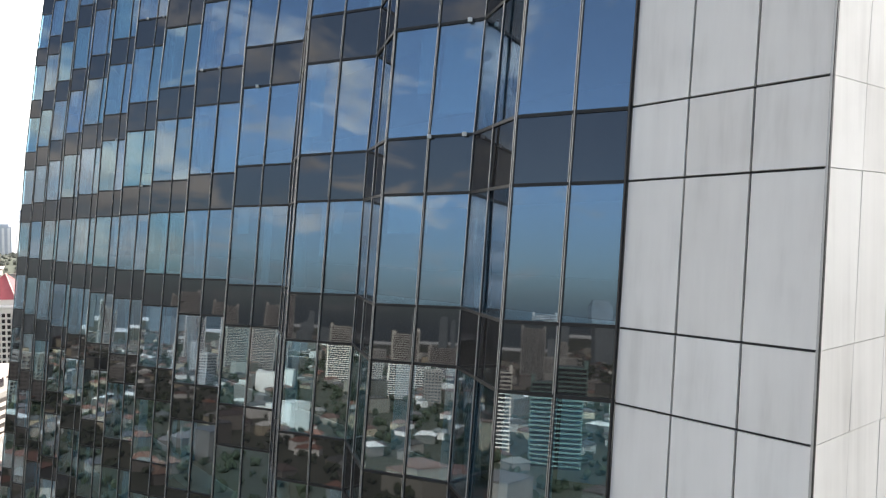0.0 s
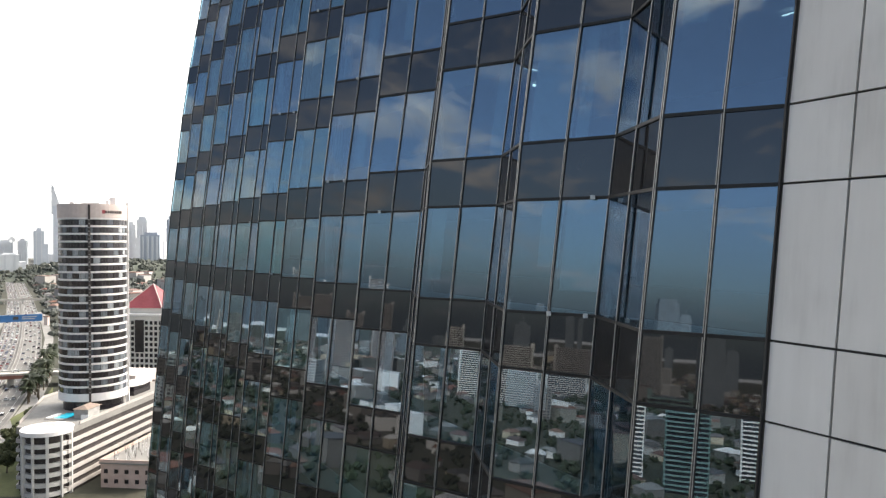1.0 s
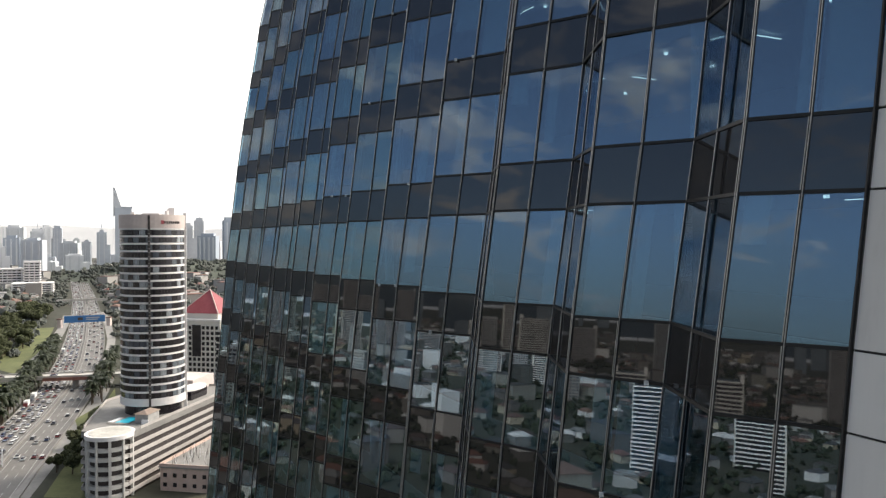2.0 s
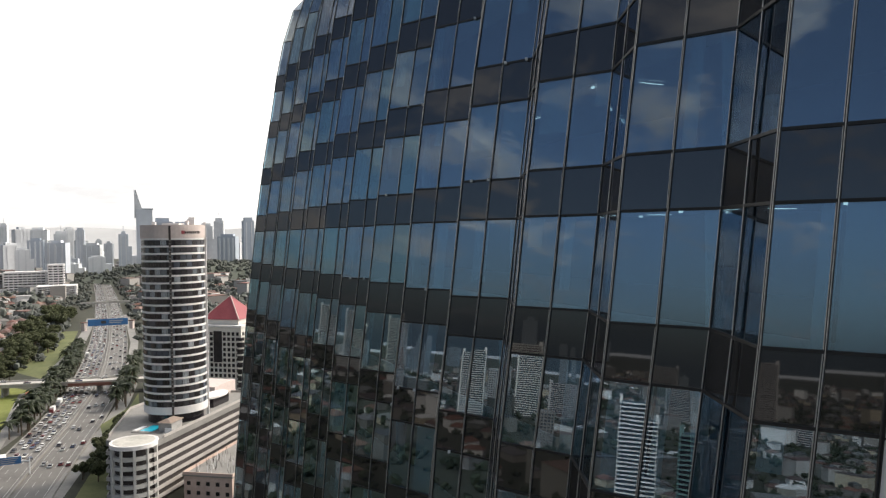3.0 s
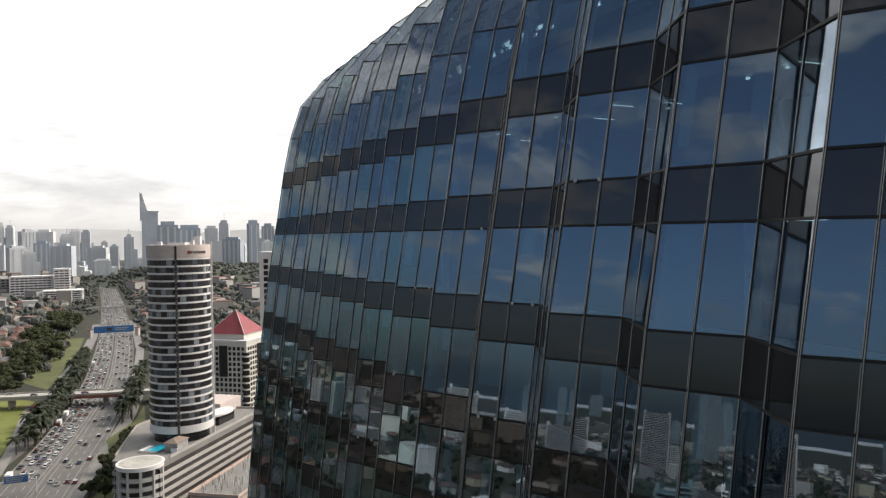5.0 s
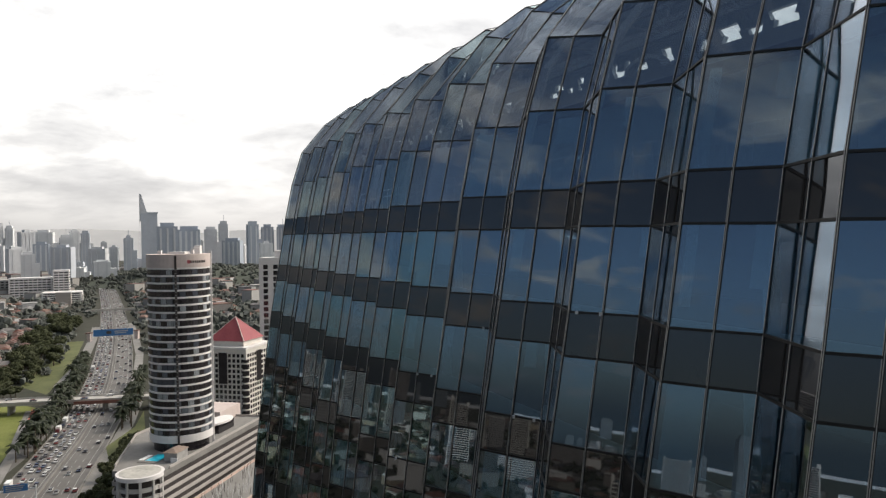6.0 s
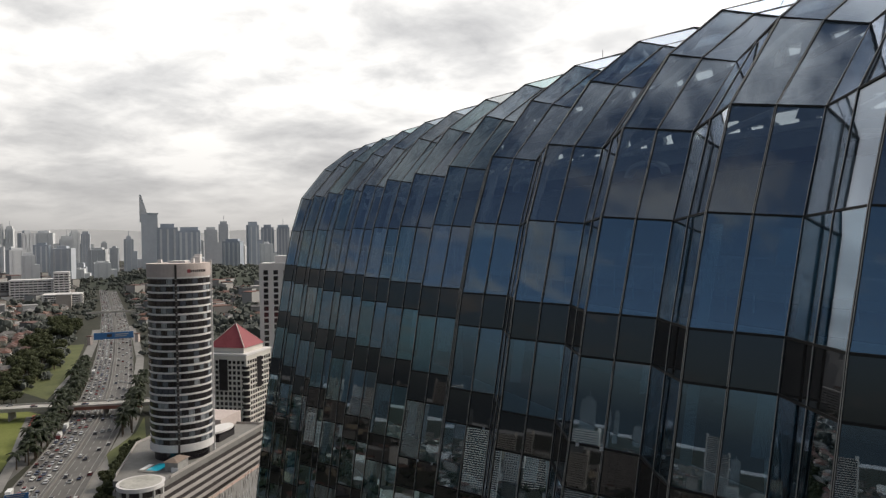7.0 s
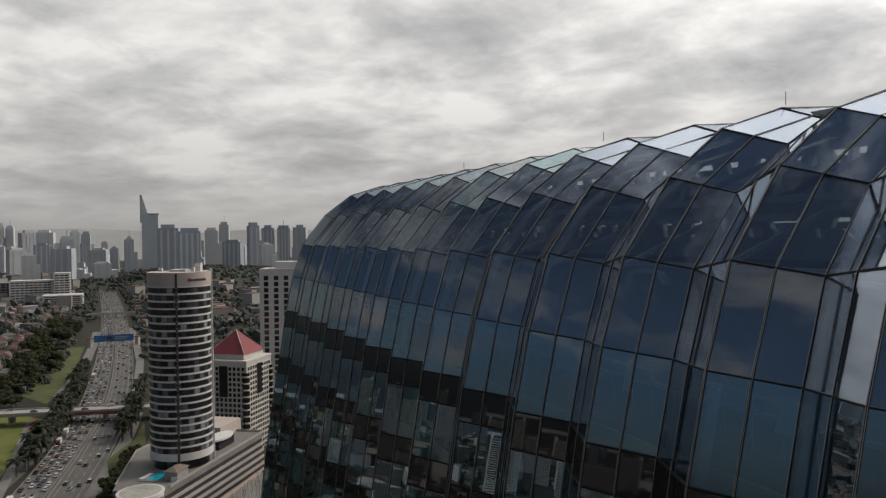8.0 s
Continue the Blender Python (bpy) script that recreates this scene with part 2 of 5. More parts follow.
class Heap:
    """Vertices and faces gathered for one joined mesh."""

    def __init__(self):
        self.v, self.f = [], []

    def hexa(self, eight):
        b = len(self.v)
        self.v += [tuple(p) for p in eight]
        self.f += [tuple(b + i for i in q) for q in HEX]

    def box(self, c, size, turn=0.0):
        cx, cy, cz = c
        a, b, h = size[0] / 2, size[1] / 2, size[2] / 2
        cs, sn = math.cos(turn), math.sin(turn)
        pts = [(cx + x * cs - y * sn, cy + x * sn + y * cs, cz + z) for z in (-h, h) for x, y in ((-a, -b), (a, -b), (a, b), (-a, b))]
        self.hexa(pts)

    def beam(self, p, q, w, h, up=Vector((0, 0, 1))):
        p, q = Vector(p), Vector(q)
        t = (q - p).normalized()
        s = t.cross(up)
        if s.length < 1e-3:
            s = t.cross(Vector((1, 0, 0)))
        s.normalize()
        n = s.cross(t).normalized()
        s, n = s * w / 2, n * h / 2
        self.hexa([p - s - n, p + s - n, p + s + n, p - s + n, q - s - n, q + s - n, q + s + n, q - s + n])

    def prism(self, ring, z0, z1, cap=True):
        b, n = len(self.v), len(ring)
        self.v += [(x, y, z0) for x, y in ring] + [(x, y, z1) for x, y in ring]
        self.f += [(b + i, b + (i + 1) % n, b + n + (i + 1) % n, b + n + i) for i in range(n)]
        if cap:
            self.f += [tuple(b + n + i for i in range(n)), tuple(b + i for i in reversed(range(n)))]

    def face(self, pts):
        b = len(self.v)
        self.v += [tuple(p) for p in pts]
        self.f.append(tuple(range(b, b + len(pts))))

    def put(self, name, material, parent=None):
        return raw(name, self.v, self.f, material, parent)


# ==== the folded glass office tower ====
AX = radians(30.58)
ALONG, INWARD = Vector((-math.cos(AX), math.sin(AX), 0)), Vector((math.sin(AX), math.cos(AX), 0))
ORIGIN = Vector((-3.15, 14.1, 0))
PITCH, BAYS, STOREY, BAND = 4.51, 13, 4.0, 1.35
# height, inward set-back of the proud edges, their shift along the facade, depth of the fold, sag of the recessed edges
PROFILE = [(-89, -7.5, 0.1, 1.0, 0), (-24, -2.0, 0.1, 1.0, 0), (-8, -0.66, 0.1, 1.0, 0), (0, 0.05, -0.06, 1.02, 0), (4, 0.36, -0.27, 1.1, 0), (8, 0.82, -0.45, 1.15, 0), (12, 1.29, -0.5, 1.15, 0), (16, 1.86, -0.49, 1.13, 0),
           (20, 2.56, -0.5, 1.03, 0), (24, 3.18, -0.53, 1.05, 0.05), (26.96, 3.80, -0.55, 1.03, 0.17), (29.8, 4.72, -0.48, 0.96, 0.35), (32.4, 6.92, -0.1, 0.88, 0.64),
           (34.15, 9.3, -0.04, 0.8, 0.75), (35.08, 12.36, 0.15, 0.7, 0.85), (35.4, 16.5, 0.3, 0.7, 0.85)]


def profile(z):
    zs = [r[0] for r in PROFILE]
    return [float(np.interp(z, zs, [r[i] for r in PROFILE])) for i in range(1, 5)]


def at(u, n, z):
    return ORIGIN + ALONG * u + INWARD * n + Vector((0, 0, z))


def proud(k, z):
    n, du, fold, sag = profile(z)
    return at(PITCH * (k - 1) + du, n, z)


def recess(k, z):
    n, du, fold, sag = profile(z)
    wide = 2.08 if k > 1 else min(2.08, max(1.8, 2.08 - 0.05 * z))
    return at(PITCH * (k - 1) + du - wide, n + fold, z - sag)


def edges(k, z):
    """The five corner points of bay k at height z, from its proud edge to the next bay's proud edge."""
    a, b = proud(k, z), recess(k, z)
    pts = [a, (a + b) / 2, b]
    if k > 1:
        c = proud(k - 1, z)
        pts += [(b + c) / 2, c]
    return pts


ROOF_Z = [24, 26.96, 29.8, 32.4, 34.15, 35.08, 35.4]
rng = random.Random(7)

tower = empty("office_tower", at(24, 8, GROUND), "tall office tower with folded dark blue glass curtain wall", "building")


def sheet(a, b, c, d, thick=0.03, jig=0.008):
    """A flat pane with corners a b c d (a, b below), seen from the side where they run left to right; each hangs a little out of true."""
    nrm = (c - a).cross(d - b).normalized()
    mid = (a + b + c + d) / 4
    right, rise = (b - a).normalized(), (d - a).normalized()
    t1, t2 = rng.uniform(-jig, jig), rng.uniform(-jig, jig)
    front = []
    for p in (a, b, c, d):
        w = p - mid
        front.append(p - nrm * w.dot(nrm) + nrm * (w.dot(right) * t1 + w.dot(rise) * t2))
    return front + [p - nrm * thick for p in front]


def pane_between(p0, p1, q0, q1, gap=0.015):
    """Inset the quad by the same width on all sides so that the joints stay open."""
    out = []
    for p, along, rise in ((p0, p1, q0), (p1, p0, q1), (q1, q0, p1), (q0, q1, p0)):
        a, b = along - p, rise - p
        out.append(p + a * min(0.3, gap / max(a.length, 0.05)) + b * min(0.3, gap / max(b.length, 0.05)))
    return out


heaps = {"pane": Heap(), "spandrel": Heap(), "roof_pane": Heap()}


def add_panes(k, z0, z1, name, material, single):
    lo, hi = edges(k, z0), edges(k, z1)
    for i in range(len(lo) - 1):
        eight = sheet(*pane_between(lo[i], lo[i + 1], hi[i], hi[i + 1]))
        if single:
            h = Heap()
            h.hexa(eight)
            h.put(name, material, tower).visible_shadow = name == "spandrel"
        else:
            heaps[name].hexa(eight)


for k in range(1, BAYS + 1):
    for j in range(-22, 7):
        near = k <= 5 and j >= -1
        add_panes(k, 4 * j - BAND, 4 * j, "spandrel", SPANDREL, near)
        if j < 6:
            add_panes(k, 4 * j, 4 * j + STOREY - BAND, "pane", GLASS, near)
    for z0, z1 in zip(ROOF_Z, ROOF_Z[1:]):
        add_panes(k, z0, z1, "roof_pane", GLASS if z0 < 25 else ROOF_GLASS, k <= 5)
for name, material in (("pane", GLASS), ("spandrel", SPANDREL), ("roof_pane", ROOF_GLASS)):
    tagged(heaps[name].put("far_" + name, material, tower), kind="stuff").visible_shadow = name == "spandrel"

# vertical mullions: one bent bar along each fold edge and middle
ZS = [-89, -24, -8, 0, 4, 8, 12, 16, 20, 24, 26.96, 29.8, 32.4, 34.15, 35.08, 35.4]


def bar(points, w, h, out):
    heap = Heap()
    for p, q in zip(points, points[1:]):
        heap.beam(p - out, q - out, w, h, out)
    return heap


for k in range(1, BAYS + 1):
    rows = [edges(k, z) for z in ZS]
    for i in range(len(rows[0]) - (1 if k > 1 else 0)):
        line = [r[i] for r in rows]
        if i in (0, 1):      # split mullion: two pale fins with a black gap between them
            bar(line, 0.054 if k < 6 else 0.04, 0.05, INWARD * 0.0).put("mullion_joint", TRANSOM, tower)
            for sd in (-1, 1):
                bar([p + ALONG * (0.022 if k < 6 else 0.015) * sd for p in line], 0.015, 0.018, INWARD * 0.031).put("mullion_fin", MULLION, tower)
        else:
            bar(line, 0.034, 0.05, INWARD * 0.0).put("mullion_joint", TRANSOM, tower)
            bar(line, 0.015, 0.018, INWARD * 0.031).put("mullion_fin", MULLION, tower)

# transoms: a bent rail for each bay at the top and the foot of each dark band, and at the roof's creases
zlines = [z for j in range(-8, 7) for z in (4 * j - BAND, 4 * j)] + ROOF_Z[1:]
far_rails = Heap()
for z in zlines:
    for k in range(1, BAYS + 1):
        single = k <= 5 and z > -9
        heap = Heap() if single else far_rails
        pts = edges(k, z)
        for p, q in zip(pts, pts[1:]):
            heap.beam(p, q, 0.075, 0.065 if z < 25 else 0.05)
        if single:
            heap.put("transom", TRANSOM, tower)
tagged(far_rails.put("far_transom", TRANSOM, tower), kind="stuff")

# small white lamps clipped to the rails
for k, z, f in ((2, 0, 0.53), (2, 0, 0.92), (2, 2.65, 0.86), (5, 4, 0.14), (5, 4, 0.5), (4, 2.65, 0.3), (6, 2.65, 0.95), (7, 0, 0.6), (8, 2.65, 0.5), (4, 16, 0.57), (4, 16, 0.92), (6, 16, 0.55), (6, 16, 0.9),
                (4, 12, 0.2), (4, 12, 0.5), (6, 12, 0.25), (3, 20, 0.15), (3, 20, 0.5), (5, 18.65, 0.9), (7, 8, 0.3), (7, 8, 0.7), (5, 8, 0.5)):
    p = proud(k, z).lerp(recess(k, z), f) - INWARD * 0.09
    h = Heap()
    h.box(p, (0.09, 0.09, 0.09), AX)
    h.put("rail_lamp", FIXTURE, tower)

# white clad end wall: three columns wide, then round the corner along the tower's short side
U0, U1 = -2.1, -5.62


def wall_point(u, z, back=0.0):
    n, du, fold, sag = profile(z)
    return at(u + du * 0.3, n + fold - 0.12 + back, z - sag)


wall_z = [-88 + 4 * i for i in range(30)]
for z in wall_z:
    for z0, z1 in ((z - BAND, z), (z, z + STOREY - BAND)):
        if z1 > 31:
            continue
        for c in range(3):
            ua, ub = U0 + (U1 - U0) * c / 3, U0 + (U1 - U0) * (c + 1) / 3
            eight = sheet(*pane_between(wall_point(ua, z0), wall_point(ub, z0), wall_point(ua, z1), wall_point(ub, z1), 0.022), 0.06, 0.004)
            h = Heap()
            h.hexa(eight)
            h.put("cladding_panel", CLADDING, tower)
    for c in range(8):
        z0, z1 = z - BAND, z + STOREY - BAND
        for y0, y1 in ((z0, z), (z, z1)):
            if y1 > 31:
                continue
            na, nb = 0.04 + 1.15 * c, 0.04 + 1.15 * (c + 1)
            h = Heap()
            h.hexa(sheet(*pane_between(wall_point(U1, y0, na), wall_point(U1, y0, nb), wall_point(U1, y1, na), wall_point(U1, y1, nb), 0.006), 0.06, 0.004))
            h.put("cladding_panel", CLADDING, tower)
backing = Heap()
for z0, z1 in zip(ZS[:11], ZS[1:12]):
    for (ua, ba), (ub, bb) in (((U0 + 0.1, 0.08), (U1 + 0.08, 0.08)), ((U1 + 0.08, 0.08), (U1 + 0.08, 30.0))):
        backing.face([wall_point(ua, z0, ba), wall_point(ub, z0, bb), wall_point(ub, z1, bb), wall_point(ua, z1, ba)])
backing.put("cladding_backing", TRANSOM, tower)
corner = [wall_point(U1, z) for z in ZS[:12]]
bar(corner, 0.05, 0.05, INWARD * -0.01).put("corner_joint", TRANSOM, tower)
bar(corner, 0.03, 0.03, INWARD * 0.02).put("corner_bead", MULLION, tower)
bar([wall_point(U0 + 0.02, z) for z in ZS[:12]], 0.035, 0.06, INWARD * 0.03).put("mullion", TRANSOM, tower)

# floors, ceilings, core and columns behind the glass
DEPTH = 9.0
for j in range(-22, 7):
    z = 4.0 * j
    n = profile(z)[0] + 1.85
    heap = Heap()
    ua, ub = -4.8, PITCH * (BAYS - 1) - 1.0
    heap.hexa([at(ua, n, z - 1.25), at(ub, n, z - 1.25), at(ub, n + DEPTH + 14, z - 1.25), at(ua, n + DEPTH + 14, z - 1.25),
               at(ua, n, z - 0.06), at(ub, n, z - 0.06), at(ub, n + DEPTH + 14, z - 0.06), at(ua, n + DEPTH + 14, z - 0.06)])
    heap.put("floor_slab", CEILING if j > -6 else CONCRETE, tower)
    heap = Heap()
    heap.hexa([at(u, n + d, z + dz) for dz in (-0.055, -0.035) for u, d in ((ua, 0.05), (ub, 0.05), (ub, DEPTH), (ua, DEPTH))])
    heap.put("carpet", CARPET, tower)
core = Heap()
for z0, z1, n0 in ((-89, -30, 4), (-30, 24, 10.5)):
    core.hexa([at(-4.6, n0, z0), at(50.5, n0, z0), at(50.5, n0 + 14, z0), at(-4.6, n0 + 14, z0), at(-4.6, n0, z1), at(50.5, n0, z1), at(50.5, n0 + 14, z1), at(-4.6, n0 + 14, z1)])
core.put("core_wall", INTERIOR, tower)
for k in range(2, BAYS, 2):
    for z in range(-12, 24, 4):
        n = profile(z + 2.65)[0] + 1.34
        h = Heap()
        c = at(PITCH * (k - 1) - 2.15, n, 0)
        h.prism([(c.x + x, c.y + y) for x, y in [(0.2 * math.cos(t * math.tau / 16), 0.2 * math.sin(t * math.tau / 16)) for t in range(16)]], z - 0.03, z + 2.74, False)
        h.put("column", COLUMN, tower)

# roller blinds behind some panes, let down by different lengths
rb = random.Random(12)
far_blinds = Heap()
for k in range(1, BAYS + 1):
    for j in range(-6, 7):
        z0 = 4.0 * j
        z1 = z0 + STOREY - BAND
        lo, hi = edges(k, z0), edges(k, z1)
        for i in (0, 1):
            if rb.random() > 0.5:
                continue
            drop = rb.choice((0.35, 0.6, 1.0, 1.0, 0.8))
            ins = INWARD * 0.16
            a0, a1 = lo[i].lerp(hi[i], 1 - drop) + ins, lo[i + 1].lerp(hi[i + 1], 1 - drop) + ins
            side = rb.choice(((0.04, 0.96), (0.04, 0.96), (0.04, 0.3), (0.66, 0.96), (0.5, 0.96), (0.04, 0.45)))
            p0, p1 = a0.lerp(a1, side[0]), a0.lerp(a1, side[1])
            q0, q1 = (hi[i] + ins).lerp(hi[i + 1] + ins, side[0]), (hi[i] + ins).lerp(hi[i + 1] + ins, side[1])
            heap = Heap() if k <= 5 and j >= -1 else far_blinds
            th = INWARD * 0.012
            heap.hexa([p0, p1, q1, q0, p0 + th, p1 + th, q1 + th, q0 + th])
            if heap is not far_blinds:
                heap.put("blind", BLIND, tower)
tagged(far_blinds.put("far_blind", BLIND, tower), kind="stuff")

# ceiling lights in the storeys that are lit
for z, bays in ((4, (1, 3)), (8, (1, 2, 3)), (12, (3, 4)), (16, (2,)), (20, (2, 3, 4, 5))):
    n = profile(z)[0] + 2.4
    for k in bays:
        for r in range(2):
            u = PITCH * (k - 1) - 2.2 + rb.uniform(0, 3.0)
            h = Heap()
            h.box(at(u, n + 1.1 * r + rb.uniform(0, 0.8), z + 2.66), (0.9, 0.03, 0.02), -AX + rb.choice((0, math.pi / 2)))
            h.put("tube_light", TUBE, tower)
        for r in range(2):
            h = Heap()
            c = at(PITCH * (k - 1) - 2.0 + rb.uniform(0, 3.0), n + rb.uniform(0, 3), 0)
            h.prism([(c.x + 0.06 * math.cos(t * math.tau / 10), c.y + 0.06 * math.sin(t * math.tau / 10)) for t in range(10)], z + 2.64, z + 2.70)
            h.put("downlight", TUBE, tower)

# the hall under the glazed roof: rear wall, bowed steel ribs, ducts and the solid crown of the roof
DARK_STEEL = plain("dark painted steel", (0.05, 0.055, 0.06), (0.10, 0.105, 0.11), 0.7, 6, 0.5)


def hall_strip(u0, u1, z0, z1, skew=0.0):
    """A piece of the hall's rear wall; skew slants its ends."""
    h = Heap()
    h.hexa([at(u0, 13.2, z0), at(u1, 13.2, z0), at(u1, 13.45, z0), at(u0, 13.45, z0), at(u0 + skew, 13.2, z1), at(u1 + skew, 13.2, z1), at(u1 + skew, 13.45, z1), at(u0 + skew, 13.45, z1)])
    h.put("hall_wall", HALL_PAINT, tower)


HALL_PAINT = plain("grey hall paint", (0.38, 0.42, 0.43), (0.52, 0.555, 0.565), 0.3, 4, 0.85)
for z0, z1 in ((23.9, 30.3), (31.0, 32.92), (33.42, 34.9)):
    hall_strip(-4.6, 52, z0, z1)
rw = random.Random(44)
for z0, z1, wide, gap in ((30.3, 30.62, 0.8, 1.0), (30.62, 31.0, 1.0, 0.9), (32.92, 33.42, 0.6, 0.95)):      # ragged openings through which the sky behind shows
    u = -4.6
    while u < 50:
        w = wide * rw.uniform(0.45, 1.6)
        hall_strip(u, u + w, z0, z1, rw.uniform(-0.2, 0.35))
        u += w + gap * rw.uniform(0.4, 1.3)
side = Heap()
for z0, z1 in zip(ROOF_Z, ROOF_Z[1:]):
    side.face([wall_point(-5.4, z0, 0.3), wall_point(-5.4, z1, 0.3), at(-5.4, 13.5, z1), at(-5.4, 13.5, z0)])
side.put("hall_side_wall", INTERIOR, tower)
crown = Heap()
crown.hexa([at(-5.3, 13.6, 27.9), at(54.4, 13.6, 27.9), at(54.4, 30, 27.6), at(-5.3, 30, 27.6), at(-5.3, 13.6, 28.5), at(54.4, 13.6, 28.5), at(54.4, 30, 28.2), at(-5.3, 30, 28.2)])
crown.put("roof_deck", STEEL, tower)
rh = random.Random(31)
for k in range(1, BAYS + 1):
    line = [recess(k, z) + INWARD * 0.45 - Vector((0, 0, 0.25)) for z in ROOF_Z]
    bar(line, 0.16, 0.30, INWARD * 0.0).put("roof_rib", STEEL, tower)
    h = Heap()
    low = line[4] + INWARD * 2.2 - Vector((0, 0, 1.6))
    h.beam(line[2], low, 0.16, 0.16)
    h.beam(low, line[5], 0.16, 0.16)
    h.beam(line[3], low, 0.10, 0.10)
    h.put("roof_brace", STEEL, tower)
    for n2, z2, sz in ((7.6, 29.4, 0.2), (9.6, 31.6, 0.24), (12.4, 32.6, 0.3), (12.9, 29.2, 0.5)):      # purlins from rib to rib
        h = Heap()
        h.beam(at(PITCH * (k - 1) - 2.1, n2, z2), at(PITCH * (k - 2) - 2.12, n2, z2), sz, sz)
        h.put("purlin", STEEL if sz < 0.4 else DARK_STEEL, tower)
    h = Heap()
    h.beam(at(PITCH * (k - 1) - 2.1, 9.6, 31.6), at(PITCH * (k - 1.5) - 2.1, 12.4, 33.3), 0.22, 0.22)
    h.beam(at(PITCH * (k - 2) - 2.1, 9.6, 31.6), at(PITCH * (k - 1.5) - 2.1, 12.4, 33.3), 0.22, 0.22)
    h.put("wind_brace", DARK_STEEL, tower)
    if k % 2 == 0:      # bowed pale air ducts
        h = Heap()
        c = at(PITCH * (k - 1) - 1.6, 8.4, 28.6)
        pts = [c + ALONG * (1.1 * math.cos(t)) + Vector((0, 0, 0.5 * math.sin(t))) for t in [math.pi * q / 8 for q in range(9)]]
        for a, b in zip(pts, pts[1:]):
            h.beam(a, b, 0.35, 0.14)
        h.put("duct", FIXTURE, tower)
    h = Heap()          # handrail along the hall's gallery
    u = PITCH * (k - 1)
    for z in (25.2, 25.65):
        h.beam(at(u, 7.2, z), at(u - PITCH + 0.02, 7.2, z), 0.05, 0.05)
    for q in range(4):
        h.beam(at(u - q * 1.12, 7.2, 24), at(u - q * 1.12, 7.2, 25.65), 0.04, 0.04)
    h.put("gallery_rail", STEEL, tower)
    h = Heap()
    h.box(at(u - 1.0, 10.4, 31.0), (2.2, 0.3, 0.25), -AX)
    h.put("cable_tray", STEEL, tower)
for u in (-3.4, 2.6, 9.2, 20.4, 37.0):
    h = Heap()
    p = at(u, 12.6, 35.2)
    h.beam(p, p + Vector((0, 0, 0.5)), 0.025, 0.025)
    h.put("lightning_rod", MULLION, tower)
# steel posts that carry the rear lip of the glazed roof
for k in range(1, BAYS + 1, 2):
    h = Heap()
    h.beam(at(PITCH * (k - 1), 16.2, 28.4), at(PITCH * (k - 1), 16.2, 35.1), 0.18, 0.18)
    h.put("roof_post", STEEL, tower)
# blocker strips added behind the openings: hide the low sky, leave high sky open
for z0, z1 in ((30.0, 30.9), (32.7, 33.55)):
    h = Heap()
    h.hexa([at(-5.2, 16.5, z0), at(54, 16.5, z0), at(54, 16.58, z0), at(-5.2, 16.58, z0), at(-5.2, 16.5, z1), at(54, 16.5, z1), at(54, 16.58, z1), at(-5.2, 16.58, z1)])
    h.put("low_sky_blocker", DARK_STEEL, tower)
# far short side and back, plain
end = Heap()
uL = PITCH * (BAYS - 1)
for z0, z1 in zip(ZS, ZS[1:]):
    n0, n1 = profile(z0), profile(z1)
    end.face([at(uL + n0[1] - 0.06, n0[0] + 0.1, z0), at(uL + n0[1] - 0.06, 30, z0), at(uL + n1[1] - 0.06, 30, z1), at(uL + n1[1] - 0.06, n1[0] + 0.1, z1)])
end.put("end_wall", SPANDREL, tower)
back = Heap()
back.hexa([at(-5.3, 29.6, -89), at(uL, 29.6, -89), at(uL, 30, -89), at(-5.3, 30, -89), at(-5.3, 29.6, 30), at(uL, 29.6, 30), at(uL, 30, 30), at(-5.3, 30, 30)])
back.put("rear_wall", CLADDING, tower)


# ==== ground, roads and green ====
GRASS = plain("scrub and dry grass", (0.018, 0.022, 0.012), (0.055, 0.052, 0.036), 0.012, 0.25, 0.95)
LAWN = plain("mown lawn", (0.115, 0.14, 0.026), (0.20, 0.215, 0.055), 0.05, 0.8, 0.95)
ASPHALT = plain("worn pale asphalt", (0.105, 0.10, 0.094), (0.175, 0.168, 0.158), 0.06, 0.9, 0.9, stretch=(1, 1, 1))
PAVING = plain("pale concrete paving", (0.17, 0.165, 0.155), (0.27, 0.26, 0.245), 0.1, 1.0, 0.9)
LINE = plain("road marking paint", (0.30, 0.30, 0.29), (0.48, 0.48, 0.46), 0.4, 4, 0.8)
RED_LANE = plain("red surfacing", (0.30, 0.08, 0.06), (0.42, 0.13, 0.10), 0.2, 2, 0.9)
BARK = plain("bark", (0.06, 0.045, 0.03), (0.14, 0.11, 0.08), 1.5, 8, 0.95)


def leafy(material, share):
    """Let part of the light shine through thin leaves."""
    nt = material.node_tree
    p = nt.nodes["Principled BSDF"]
    tl, mx = nt.nodes.new("ShaderNodeBsdfTranslucent"), nt.nodes.new("ShaderNodeMixShader")
    nt.links.new(p.inputs["Base Color"].links[0].from_socket, tl.inputs["Color"])
    mx.inputs[0].default_value = share
    nt.links.new(p.outputs[0], mx.inputs[1])
    nt.links.new(tl.outputs[0], mx.inputs[2])
    nt.links.new(mx.outputs[0], nt.nodes["Material Output"].inputs[0])
    return material


